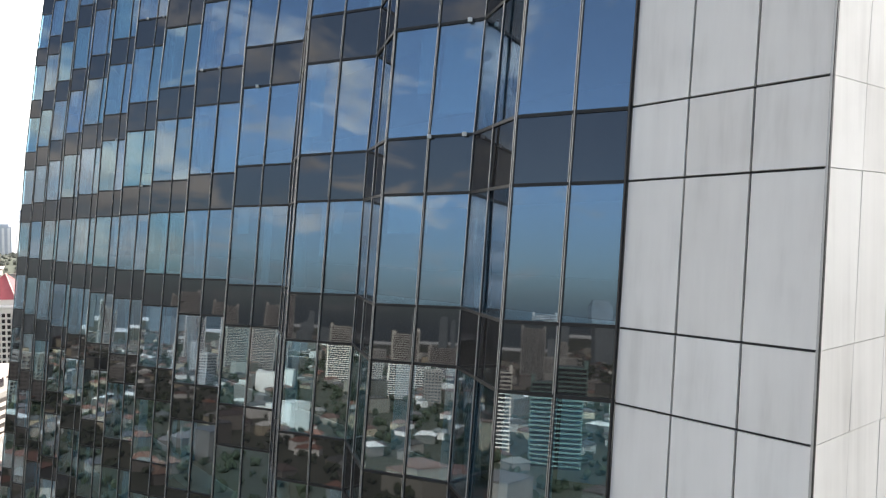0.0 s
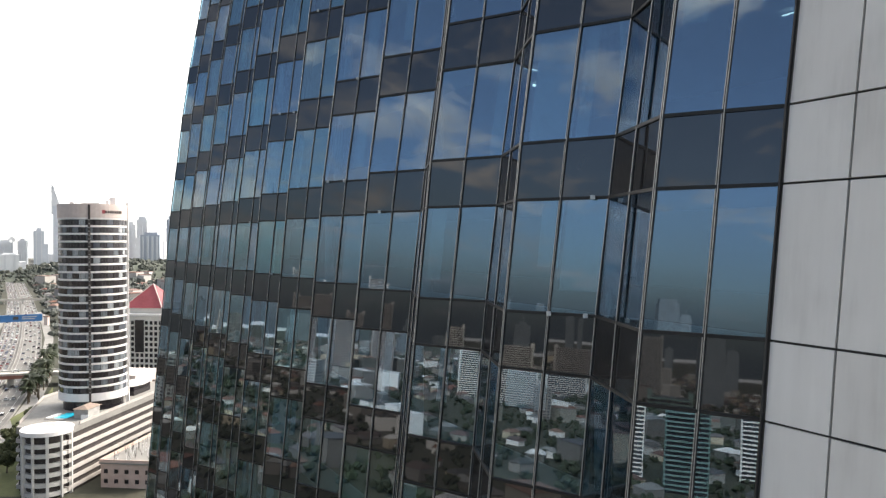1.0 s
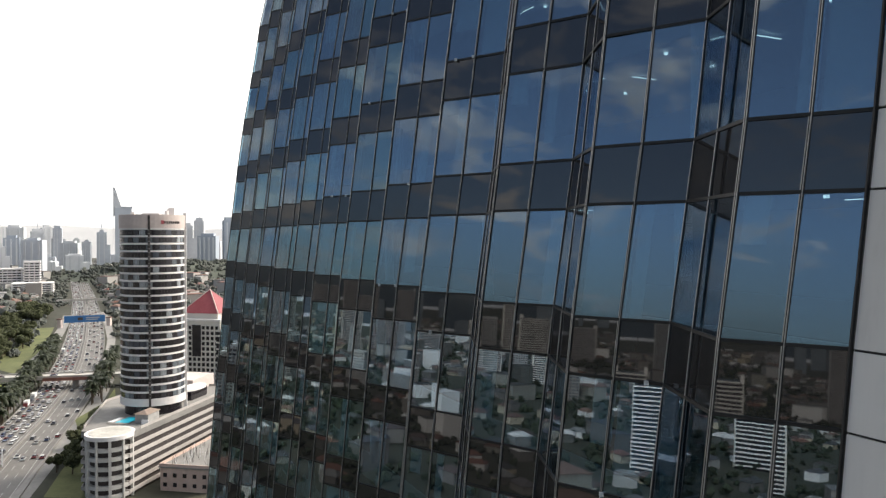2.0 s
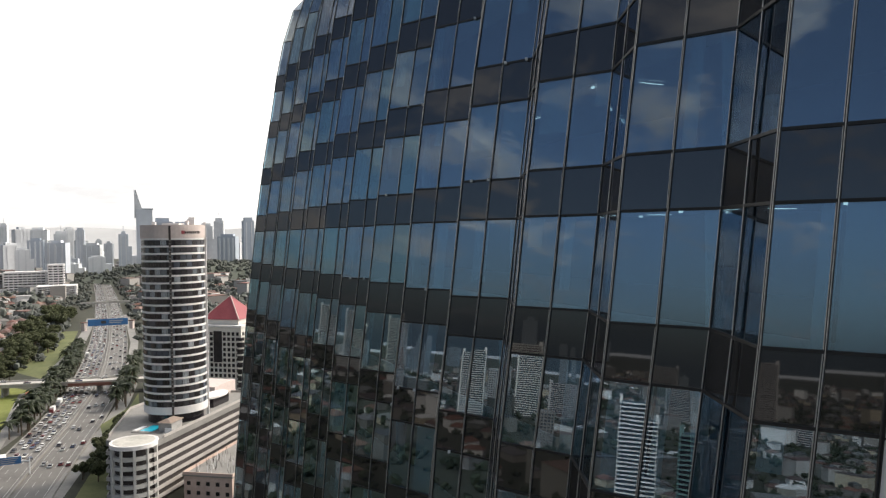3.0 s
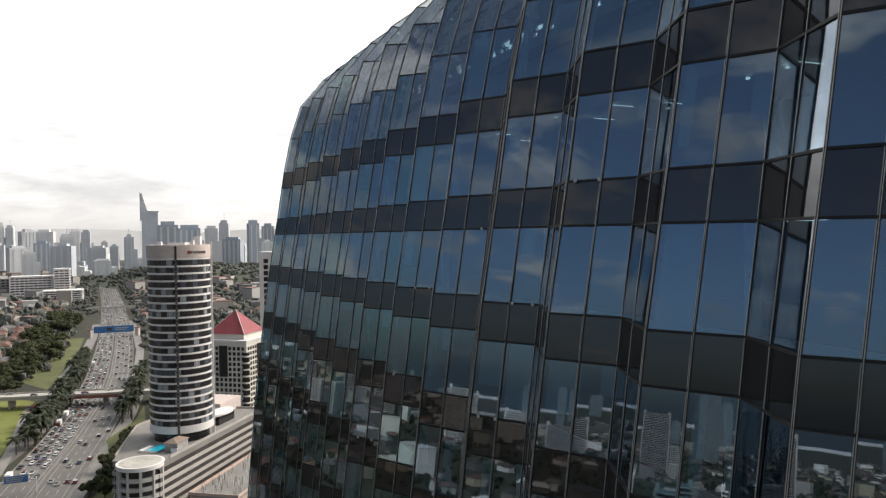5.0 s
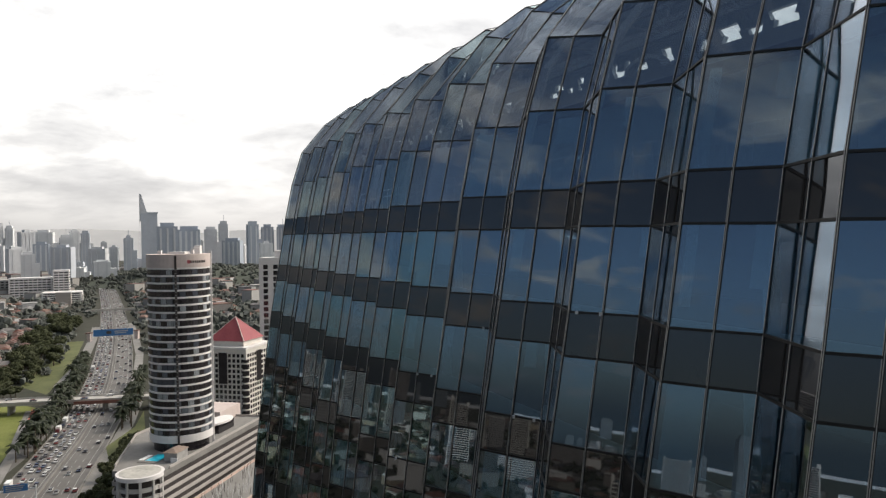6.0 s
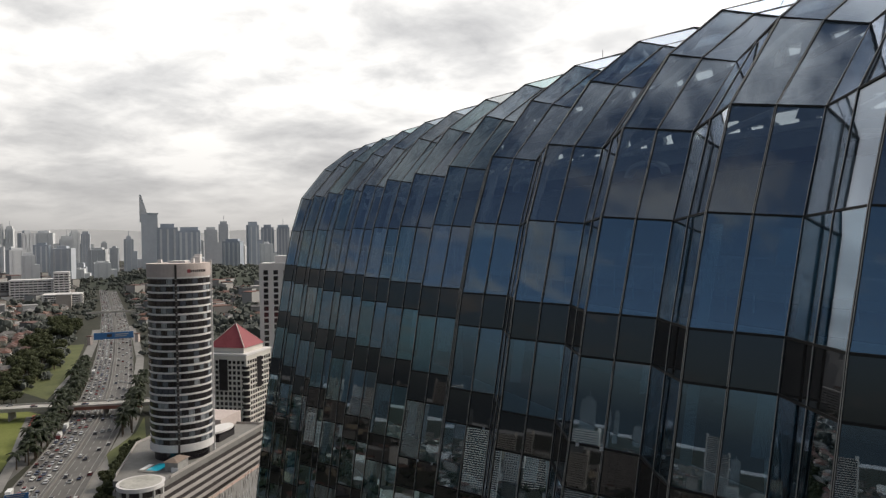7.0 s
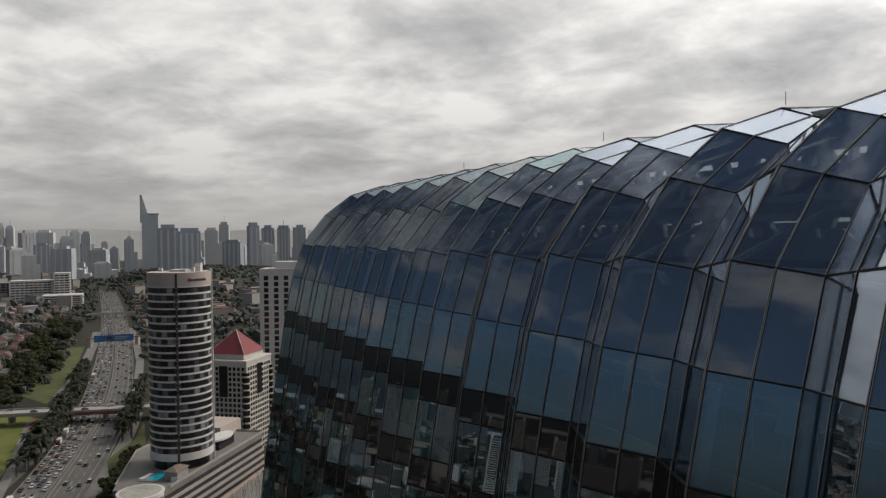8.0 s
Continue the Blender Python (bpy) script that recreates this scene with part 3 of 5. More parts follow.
LEAF = leafy(plain("tree leaves", (0.065, 0.078, 0.038), (0.15, 0.165, 0.08), 0.25, 2.0, 0.8, island=0.55), 0.45)
PALM_LEAF = leafy(plain("palm fronds", (0.02, 0.032, 0.014), (0.055, 0.07, 0.028), 0.4, 3.0, 0.6, island=0.5), 0.3)
WALLS = palette("house walls", [(0.48, 0.46, 0.43), (0.60, 0.59, 0.575), (0.38, 0.35, 0.32), (0.45, 0.445, 0.43), (0.30, 0.30, 0.295)])
ROOFS = palette("house roofs", [(0.17, 0.085, 0.06), (0.14, 0.07, 0.055), (0.11, 0.075, 0.06), (0.21, 0.13, 0.10), (0.22, 0.215, 0.21), (0.10, 0.095, 0.095), (0.34, 0.33, 0.32), (0.20, 0.08, 0.06)])
ROOF_ONE = palette("tiled house roofs", [(0.185, 0.102, 0.08), (0.14, 0.086, 0.072), (0.11, 0.084, 0.074), (0.21, 0.145, 0.12), (0.19, 0.18, 0.17), (0.17, 0.08, 0.064)], by_island=False)
WALL_ONE = palette("rendered house walls", [(0.60, 0.55, 0.47), (0.68, 0.66, 0.62), (0.52, 0.44, 0.36)], by_island=False)
WHITE_PAINT = plain("off-white facade paint", (0.66, 0.63, 0.615), (0.80, 0.775, 0.755), 0.08, 0.8, 0.75)
PINK_PAINT = plain("pale pink render", (0.50, 0.42, 0.39), (0.64, 0.55, 0.51), 0.08, 0.8, 0.8)
DARK_GLASS = plain("dark tinted windows", (0.016, 0.014, 0.017), (0.036, 0.032, 0.038), 0.3, 1.5, 0.1, spec=0.6, vary=0.5)
# shade inside the open car-park levels put in as dark colour; also dark trim
SHADE_AND_TRIM = plain("parking shade and dark trim", (0.035, 0.03, 0.03), (0.075, 0.065, 0.06), 0.1, 0.8, 0.9)
RED_ROOF = plain("crimson roof tiles", (0.24, 0.045, 0.055), (0.34, 0.08, 0.09), 0.15, 1.2, 0.6)
WATER = plain("pool water", (0.01, 0.34, 0.50), (0.03, 0.50, 0.66), 0.3, 2, 0.2, spec=0.4)
BLUE_SIGN = plain("blue sign sheet", (0.03, 0.12, 0.30), (0.05, 0.17, 0.38), 0.2, 1, 0.5)
CAR_PAINT = palette("car paint", [(0.62, 0.62, 0.62), (0.05, 0.05, 0.055), (0.33, 0.34, 0.35), (0.70, 0.70, 0.68), (0.10, 0.10, 0.11), (0.20, 0.05, 0.05), (0.45, 0.45, 0.46), (0.08, 0.10, 0.16)], 0.25, False, 1.0, 0.6, 0.08)
CAR_PAINT_FAR = palette("far car paint", [(0.62, 0.62, 0.62), (0.05, 0.05, 0.055), (0.33, 0.34, 0.35), (0.72, 0.72, 0.70), (0.10, 0.10, 0.11), (0.16, 0.05, 0.05)], 0.3, True, 1.0, 0.6, 0.08)
TYRE = plain("tyre rubber", (0.012, 0.012, 0.012), (0.03, 0.03, 0.03), 2, 9, 0.9)

HW, HQ = Vector((-0.855, 0.519, 0)), Vector((0.519, 0.855, 0))   # along and across the expressway


def hw(s, p, z=GROUND):
    v = HW * s + HQ * p
    return Vector((v.x, v.y, z))


def median(s):
    return float(np.interp(s, [150, 381, 440, 530, 640, 780, 950, 1320, 1810, 2600, 3200], [-62, -36, -28, -19, -15.5, -14.5, -16, -26, -46, -90, -130]))


def ribbon(name, rows, material, z, parent=None):
    """A strip of ground along rows of (left point, right point)."""
    v, f = [], []
    for a, b in rows:
        v += [(a[0], a[1], z), (b[0], b[1], z)]
    f = [(2 * i, 2 * i + 1, 2 * i + 3, 2 * i + 2) for i in range(len(rows) - 1)]
    return raw(name, v, f, material, parent)


def along_line(points, width):
    """Left and right borders of a road through points."""
    pts = [Vector((p[0], p[1], 0)) for p in points]
    rows = []
    for i, p in enumerate(pts):
        t = (pts[min(i + 1, len(pts) - 1)] - pts[max(i - 1, 0)]).normalized()
        s = Vector((-t.y, t.x, 0)) * width / 2
        rows.append((p + s, p - s))
    return rows


g = Heap()
g.face([(4700 * math.cos(a * math.tau / 72), 4700 * math.sin(a * math.tau / 72), GROUND) for a in range(72)])
tagged(g.put("ground", GRASS), "wide valley floor of scrub, grass and bare soil", "ground", kind="structure")

S_ROWS = [150 + 25 * i for i in range(110)]
road = ribbon("road", [(hw(s, median(s) - 16.5), hw(s, median(s) + 16.0)) for s in S_ROWS], ASPHALT, GROUND + 0.05)
tagged(road, "broad pale asphalt expressway with two carriageways", "road", kind="structure")
marks = Heap()
for side in (-1, 1):
    for lane in range(4):
        p = side * (2.2 + 3.6 * lane)
        s = 300.0
        while s < 1300:
            if lane in (0, 3) or int(s / 6) % 2 == 0:
                a, b = hw(s, median(s) + p - 0.1), hw(s + 6, median(s + 6) + p - 0.1)
                w = HQ * 0.22
                marks.face([(*a.xy, GROUND + 0.06), (*(a + w).xy, GROUND + 0.06), (*(b + w).xy, GROUND + 0.06), (*b.xy, GROUND + 0.06)])
            s += 6
tagged(marks.put("lane_marking", LINE), "white lane lines on the expressway", "marking", kind="stuff")
for off, hgt, name in ((0.0, 1.0, "median_barrier"), (-16.8, 0.8, "edge_barrier"), (16.4, 0.8, "edge_barrier")):
    h = Heap()
    for s0, s1 in zip(S_ROWS, S_ROWS[1:]):
        h.beam(hw(s0, median(s0) + off, GROUND + hgt / 2), hw(s1, median(s1) + off, GROUND + hgt / 2), 0.6, hgt)
    tagged(h.put(name, PAVING), "low concrete barrier along the expressway", "barrier", kind="structure")

ramp = [(-262, 123), (-300, 155), (-331, 181), (-374, 217), (-415, 250), (-461, 284), (-527, 323), (-585, 362), (-650, 404), (-760, 468), (-900, 548)]
tagged(ribbon("road", along_line(ramp, 7), PAVING, GROUND + 0.07), "narrow pale slip road beside the expressway", "road", kind="structure")
side = [(-330, 120), (-364, 148), (-394, 176), (-430, 205), (-467, 231), (-500, 254)]
tagged(ribbon("road", along_line(side, 8), ASPHALT, GROUND + 0.06), "two-lane side road between palms and lawn", "road", kind="structure")
curve = [(-500, 262), (-530, 268), (-564, 284), (-616, 322), (-690, 372), (-792, 436), (-900, 500)]
tagged(ribbon("road", along_line(curve, 9), PAVING, GROUND + 0.08), "pale curving ramp beside trees", "road", kind="structure")
lawn = Heap()
lawn.face([(x, y, GROUND + 0.03) for x, y in ((-350, 120), (-352, 140), (-400, 172), (-440, 203), (-492, 238), (-530, 236), (-560, 215), (-520, 170), (-430, 120))])
tagged(lawn.put("lawn", LAWN), "bright green mown lawn beside the expressway", "lawn", kind="structure")
verge = Heap()
verge.face([(x, y, GROUND + 0.025) for x, y in ((-540, 262), (-590, 300), (-640, 332), (-700, 370), (-790, 425), (-800, 408), (-720, 352), (-640, 300), (-585, 265))])
verge.face([(x, y, GROUND + 0.025) for x, y in ((-360, 218), (-400, 256), (-440, 290), (-470, 312), (-440, 300), (-390, 262), (-345, 222))])
verge.face([(x, y, GROUND + 0.022) for x, y in ((-272, 142), (-299, 164), (-321, 184), (-340, 200), (-310, 186), (-255, 152))])
verge.face([(x, y, GROUND + 0.09) for x, y in ((-376, 213), (-402, 246), (-434, 272), (-388, 244), (-351, 207), (-354, 202))])
verge.face([(x, y, GROUND + 0.025) for x, y in ((-385, 212), (-430, 254), (-452, 262), (-440, 250), (-400, 214))])
tagged(verge.put("verge", plain("rough verge grass", (0.075, 0.088, 0.03), (0.14, 0.15, 0.06), 0.05, 0.6, 0.95)), "grassy verge beside the slip road", "verge", kind="structure")
path = [(-345, 135), (-362, 152), (-404, 178), (-456, 207), (-498, 231)]
tagged(ribbon("footpath", along_line(path, 5), PAVING, GROUND + 0.09), "pale footpath across the lawn", "path", kind="structure")
tagged(ribbon("footpath", along_line([(-458, 210.5), (-478, 222), (-500, 234.5)], 2.2), RED_LANE, GROUND + 0.10), "red surfaced lane beside the footpath", "path", kind="structure")
tagged(ribbon("footpath", along_line([(-440, 150), (-470, 172), (-505, 190), (-540, 222)], 2.5), PAVING, GROUND + 0.09), "narrow pale path over the lawn", "path", kind="structure")


# ==== bridges over the expressway ====
BRIDGE = plain("pale bridge concrete", (0.34, 0.325, 0.30), (0.50, 0.48, 0.445), 0.1, 1.0, 0.85)


def overpass(ends, z, width, label):
    (s0, p0), (s1, p1) = ends
    mid = hw((s0 + s1) / 2, (p0 + p1) / 2)
    top = empty("overpass", mid, label, "bridge")
    a, b = hw(s0, p0, z), hw(s1, p1, z)
    run = (b - a).normalized()
    sid = Vector((-run.y, run.x, 0))
    down = Vector((0, 0, 1))
    deck = Heap()
    deck.beam(a - down * 0.7, b - down * 0.7, width, 1.4)
    deck.put("deck", BRIDGE, top)
    for sg in (-1, 1):
        r = Heap()
        r.beam(a + sid * sg * width / 2 + down * 0.5, b + sid * sg * width / 2 + down * 0.5, 0.35, 1.0)
        r.put("parapet", BRIDGE, top)
    for i in range(6):
        c = a.lerp(b, (i + 0.5) / 6)
        h = Heap()
        h.box((c.x, c.y, (GROUND + z - 1.4) / 2), (1.2, width * 0.7, z - 1.4 - GROUND), math.atan2(run.y, run.x))
        h.put("pier", CONCRETE, top)
    return top


overpass(((558, -140), (519, 26)), -81.4, 14, "concrete road overpass across the expressway")
girder = Heap()
girder.beam(hw(524.5, -34, -82.4), hw(515, 6, -82.4), 0.4, 2.0)
tagged(girder.put("bridge_sign", plain("rust red panel", (0.16, 0.07, 0.05), (0.26, 0.12, 0.09), 0.3, 2, 0.8)), "rust-red panel along the overpass side", "panel")
overpass(((1200, -60), (1200, 8)), -82.5, 9, "distant concrete footbridge across the expressway")
board = empty("billboard_bridge", hw(888, -18), "blue billboard spanning the expressway between towers", "billboard")
b = Heap()
b.beam(hw(888, -37, -80.4), hw(888, 3, -80.4), 1.2, 7.2)
face = b.put("board", BLUE_SIGN, board)
for p0, p1, z, t in ((-16, -2, -79.2, 1.1), (-16, -4, -81.2, 0.9), (-24, -19, -80.2, 3.0)):
    b = Heap()
    b.beam(hw(887.3, p0, z), hw(887.3, p1, z), 0.1, t)
    b.put("lettering_bar", LINE if p0 > -20 else SHADE_AND_TRIM, face)
for p in (-41, 7):
    b = Heap()
    b.box(hw(888, p, -84.5), (4, 4, 9), 0.5)
    stair = b.put("stair_tower", PINK_PAINT, board)
    b = Heap()
    b.box(hw(888, p, -79.7), (5.4, 5.4, 0.7), 0.5)
    b.put("tower_roof", ROOF_ONE, stair)
sign = empty("road_sign", hw(355, -50), "blue direction sign on a gantry over the road", "sign")
for p0, p1 in ((-60, -52), (-50, -41)):
    b = Heap()
    b.beam(hw(355, p0, -82.3), hw(355, p1, -82.3), 0.15, 3.0)
    panel = b.put("panel", BLUE_SIGN, sign)
    for i in range(3):
        b = Heap()
        b.beam(hw(354.85, p0 + 0.8, -81.5 - 0.8 * i), hw(354.85, p1 - 1.2 - i * 0.6, -81.5 - 0.8 * i), 0.05, 0.35)
        b.put("lettering_bar", LINE, panel)
b = Heap()
b.beam(hw(355.3, -64, -83.2), hw(355.3, -38, -83.2), 0.4, 0.5)
for p in (-64, -38):
    b.beam(hw(355.3, p, GROUND), hw(355.3, p, -82), 0.45, 0.45)
b.put("gantry", STEEL, sign)


# ==== plants ====
def palm_meshes(seed):
    r = random.Random(seed)
    bm = bmesh.new()
    hgt, lean = r.uniform(7, 10), r.uniform(-0.5, 0.5)
    rings = []
    for i in range(6):
        f = i / 5
        rad = 0.30 * (1 - 0.45 * f)
        rings.append([bm.verts.new((lean * f * f + rad * math.cos(a), rad * math.sin(a), hgt * f)) for a in [math.tau * j / 7 for j in range(7)]])
    for a, b in zip(rings, rings[1:]):
        for j in range(7):
            bm.faces.new((a[j], a[(j + 1) % 7], b[(j + 1) % 7], b[j]))
    trunk = mesh_of(bm, "trunk", BARK)
    bm = bmesh.new()
    for i in range(26):
        az, lift, ln = r.uniform(0, math.tau), r.uniform(-0.3, 1.1), r.uniform(3.0, 4.4)
        d = Vector((math.cos(az), math.sin(az), 0))
        sd = Vector((-d.y, d.x, 0))
        prev = None
        for q in range(6):
            f = q / 5
            c = Vector((lean, 0, hgt)) + d * ln * f * math.cos(lift * (1 - f * 0.5)) + Vector((0, 0, ln * (math.sin(lift) * f - 0.75 * f * f)))
            w = 0.75 * math.sin(math.pi * (0.12 + 0.86 * f)) * (1 + r.uniform(-0.15, 0.15))
            row = [bm.verts.new(c + sd * w - Vector((0, 0, w * 0.55))), bm.verts.new(c), bm.verts.new(c - sd * w - Vector((0, 0, w * 0.55)))]
            if prev:
                bm.faces.new((prev[0], prev[1], row[1], row[0]))
                bm.faces.new((prev[1], prev[2], row[2], row[1]))
            prev = row
    return trunk, mesh_of(bm, "crown", PALM_LEAF)


def tree_meshes(seed, hgt=9.0, spread=4.8, leaves=760):
    r = random.Random(seed)
    heap = Heap()
    fork = hgt * 0.38
    heap.beam((0, 0, 0), (0.15, 0.1, fork), 0.5, 0.5)
    lobes = []
    for i in range(7):
        az = math.tau * i / 7 + r.uniform(-0.4, 0.4)
        rr = spread * r.uniform(0.25, 0.72)
        tip = Vector((rr * math.cos(az), rr * math.sin(az), hgt * r.uniform(0.58, 0.92)))
        heap.beam((0.15, 0.1, fork), tip, 0.22, 0.22)
        lobes.append((tip, spread * r.uniform(0.34, 0.55)))
    trunk = bpy.data.meshes.new("trunk")
    trunk.from_pydata(heap.v, [], heap.f)
    trunk.materials.append(BARK)
    v, f = [], []
    for i in range(leaves):
        c, rad = lobes[i % len(lobes)]
        w = Vector((r.gauss(0, 1), r.gauss(0, 1), r.gauss(0, 1))).normalized()
        p = c + Vector((w.x, w.y, w.z * 0.75)) * rad * r.uniform(0.55, 1.08)
        t1 = w.orthogonal().normalized()
        t2 = w.cross(t1)
        ang = r.uniform(0, math.tau)
        a = (t1 * math.cos(ang) + t2 * math.sin(ang)) * r.uniform(0.45, 0.95)
        b = (t2 * math.cos(ang) - t1 * math.sin(ang)) * r.uniform(0.3, 0.7)
        k = len(v)
        v += [tuple(p - a), tuple(p - b - w * 0.25), tuple(p + a), tuple(p + b + w * 0.18)]
        f += [(k, k + 1, k + 2), (k, k + 2, k + 3)]
    crown = bpy.data.meshes.new("crown")
    crown.from_pydata(v, [], f)
    crown.materials.append(LEAF)
    return trunk, crown


def plant(name, meshes, label, category, group):
    ob = empty(name, (0, 0, 0), label, category, group)
    for m, nm in zip(meshes, ("trunk", "crown")):
        c = new(nm, m)
        c.parent = ob
    return ob


def spread_out(makers, places):
    """Set one kind out at (x, y, scale) places; the first of each maker is the pattern itself."""
    r = random.Random(len(places))
    used = [False] * len(makers)
    for i, (x, y, sc) in enumerate(places):
        j = i % len(makers)
        m = Matrix.LocRotScale((x, y, GROUND), Euler((0, 0, r.uniform(0, math.tau))), None)
        ob = makers[j] if not used[j] else copy_thing(makers[j], m)
        used[j] = True
        ob.matrix_basis = m @ Matrix.Diagonal((sc, sc, sc * r.uniform(0.85, 1.15), 1))


rp = random.Random(21)
palms = [plant("palm_tree", palm_meshes(s), "tall palm with drooping dark green fronds beside the expressway", "palm", "roadside palms") for s in (1, 2, 3)]
spots = []
for i in range(92):
    s = 425 + 290 * i / 92
    spots.append((*hw(s + rp.uniform(-5, 5), median(s) - 17.5 - rp.uniform(0, 9)).xy, rp.uniform(1.0, 1.45)))
for i in range(36):
    s = 468 + 150 * i / 36
    spots.append((*hw(s + rp.uniform(-4, 4), median(s) + 18.5 + rp.uniform(0, 7)).xy, rp.uniform(1.05, 1.5)))
spread_out(palms, spots)

trees = [plant("broadleaf_tree", tree_meshes(s), "spreading broadleaf tree with dark green uneven crown", "tree", "roadside trees") for s in (5, 6, 7, 8)]
spots = []
for i in range(105):       # thick belt on the far side of the curving ramp
    s, p = rp.uniform(690, 1120), rp.uniform(-98, -60)
    spots.append((*hw(s, p).xy, rp.uniform(0.9, 1.7)))
for i in range(26):
    spots.append((*hw(rp.uniform(585, 690), rp.uniform(-98, -70)).xy, rp.uniform(0.6, 1.1)))
for i in range(16):       # below the round car park and along the slip road
    f = rp.random()
    spots.append((-282 - 92 * f + rp.uniform(-4, 4), 152 + 78 * f + rp.uniform(0, 12), rp.uniform(0.5, 0.9)))
for i in range(16):
    f = rp.random()
    spots.append((-300 - 75 * f + rp.uniform(-6, 6), 178 + 62 * f + rp.uniform(-5, 6), rp.uniform(0.45, 0.8)))
for i in range(24):
    spots.append((rp.uniform(-238, -200), rp.uniform(82, 122), rp.uniform(0.8, 1.2)))
for i in range(14):
    x, y = rp.uniform(-470, -380), rp.uniform(130, 190)
    if 0.519 * x + 0.855 * y < -72:       # on the lawn only
        spots.append((x, y, rp.uniform(0.3, 0.55)))
for i in range(20):       # bushes hard against the slip road
    f = i / 19
    spots.append((-300 - 74 * f + 3.5 + rp.uniform(-1.5, 1.5), 157 + 63 * f + 4.0 + rp.uniform(-1.5, 1.5), rp.uniform(0.5, 0.85)))
spread_out(trees, spots)


# ==== cars ====
def car_pattern():
    ob = empty("car", (0, 0, 0), "car queueing on the expressway", "car", "expressway traffic")
    bm = bmesh.new()
    prof = [(-2.2, 0.35), (2.2, 0.35), (2.25, 0.75), (1.2, 0.92), (-2.1, 0.98), (-2.25, 0.6)]
    sides = [[bm.verts.new((x, y, z)) for x, z in prof] for y in (-0.88, 0.88)]
    bm.faces.new(sides[0])
    bm.faces.new(list(reversed(sides[1])))
    for i in range(6):
        bm.faces.new((sides[0][i], sides[1][i], sides[1][(i + 1) % 6], sides[0][(i + 1) % 6]))
    c = new("body", mesh_of(bm, "body", CAR_PAINT))
    c.parent = ob
    for nm, inset, z0, z1, mat in (("glasshouse", 0.0, 0.93, 1.38, DARK_GLASS), ("roof", 0.06, 1.38, 1.47, CAR_PAINT)):
        h = Heap()
        lo = [(-1.75 + inset * 6, -0.8 + inset), (1.15 - inset * 8, -0.8 + inset), (1.15 - inset * 8, 0.8 - inset), (-1.75 + inset * 6, 0.8 - inset)]
        hi = [(-1.4, -0.66), (0.6, -0.66), (0.6, 0.66), (-1.4, 0.66)]
        h.hexa([(x, y, z0) for x, y in lo] + [(x, y, z1) for x, y in hi])
        me = bpy.data.meshes.new(nm)
        me.from_pydata(h.v, [], h.f)
        me.materials.append(mat)
        c = new(nm, me)
        c.parent = ob
    bm = bmesh.new()
    bmesh.ops.create_cone(bm, cap_ends=True, segments=10, radius1=0.33, radius2=0.33, depth=0.22, matrix=Matrix.Rotation(radians(90), 4, "X"))
    wheel = mesh_of(bm, "wheel", TYRE)
    for x in (-1.4, 1.35):
        for y in (-0.82, 0.82):
            c = new("wheel", wheel)
            c.parent = ob
            c.location = (x, y, 0.33)
    return ob


def truck_pattern():
    ob = empty("truck", (0, 0, 0), "white box truck in the expressway queue", "truck", "expressway trucks")
    for nm, x, size, z, mat in (("cargo_box", -0.9, (5.6, 2.3, 2.5), 2.1, FIXTURE), ("cab", 2.9, (1.6, 2.1, 2.0), 1.5, CAR_PAINT), ("chassis", 0, (7.2, 1.6, 0.4), 0.65, TYRE)):
        h = Heap()
        h.box((x, 0, z), size)
        me = bpy.data.meshes.new(nm)
        me.from_pydata(h.v, [], h.f)
        me.materials.append(mat)
        c = new(nm, me)
        c.parent = ob
    return ob


rc = random.Random(5)
car, first_car = car_pattern(), True
truck, first_truck = truck_pattern(), True
far_cars = Heap()
for sidep, lanes, gap, s_from, s_to, rev in ((-1, 4, 9.5, 372, 2300, 0), (1, 4, 34.0, 360, 2300, math.pi)):
    for lane in range(lanes):
        s = s_from + rc.uniform(0, 8)
        while s < s_to:
            p = median(s) + sidep * (2.2 + 3.6 * lane + 1.7) + rc.uniform(-0.3, 0.3)
            tang = (hw(s + 5, median(s + 5)) - hw(s, median(s)))
            turn = math.atan2(tang.y, tang.x) + rev + math.pi + rc.uniform(-0.03, 0.03)
            c = hw(s, p, GROUND + 0.07)
            m = Matrix.LocRotScale(c, Euler((0, 0, turn)), None)
            if s > 760:
                far_cars.box((c.x, c.y, GROUND + 0.6), (4.3, 1.75, 0.8), turn)
                far_cars.box((c.x, c.y, GROUND + 1.15), (2.2, 1.5, 0.5), turn)
            elif lane == 3 and sidep < 0 and rc.random() < 0.22:
                if first_truck:
                    truck.matrix_basis, first_truck = m, False
                else:
                    copy_thing(truck, m)
                s += 4
            elif first_car:
                car.matrix_basis, first_car = m, False
            else:
                copy_thing(car, m)
            s += gap * rc.uniform(0.75, 1.7)
for i in range(9):
    copy_thing(car, Matrix.LocRotScale(hw(551 - 3.5 * i + 7 * (i % 2), -118 + 15 * i, -81.36), Euler((0, 0, math.atan2(HQ.y, HQ.x) + 0.23 + math.pi * (i % 2))), None))
tagged(far_cars.put("distant_traffic", CAR_PAINT_FAR), "distant queue of cars on the expressway", "traffic", kind="stuff")


# ==== the round hotel tower on its car-park podium ====
def circle(cx, cy, r, n=48, a0=0.0, a1=math.tau):
    full = abs(a1 - a0 - math.tau) < 1e-6
    m = n if full else n + 1
    return [(cx + r * math.cos(a0 + (a1 - a0) * i / n), cy + r * math.sin(a0 + (a1 - a0) * i / n)) for i in range(m)]


def drum(cx, cy, r, z0, z1, n=48):
    h = Heap()
    h.prism(circle(cx, cy, r, n), z0, z1)
    return h


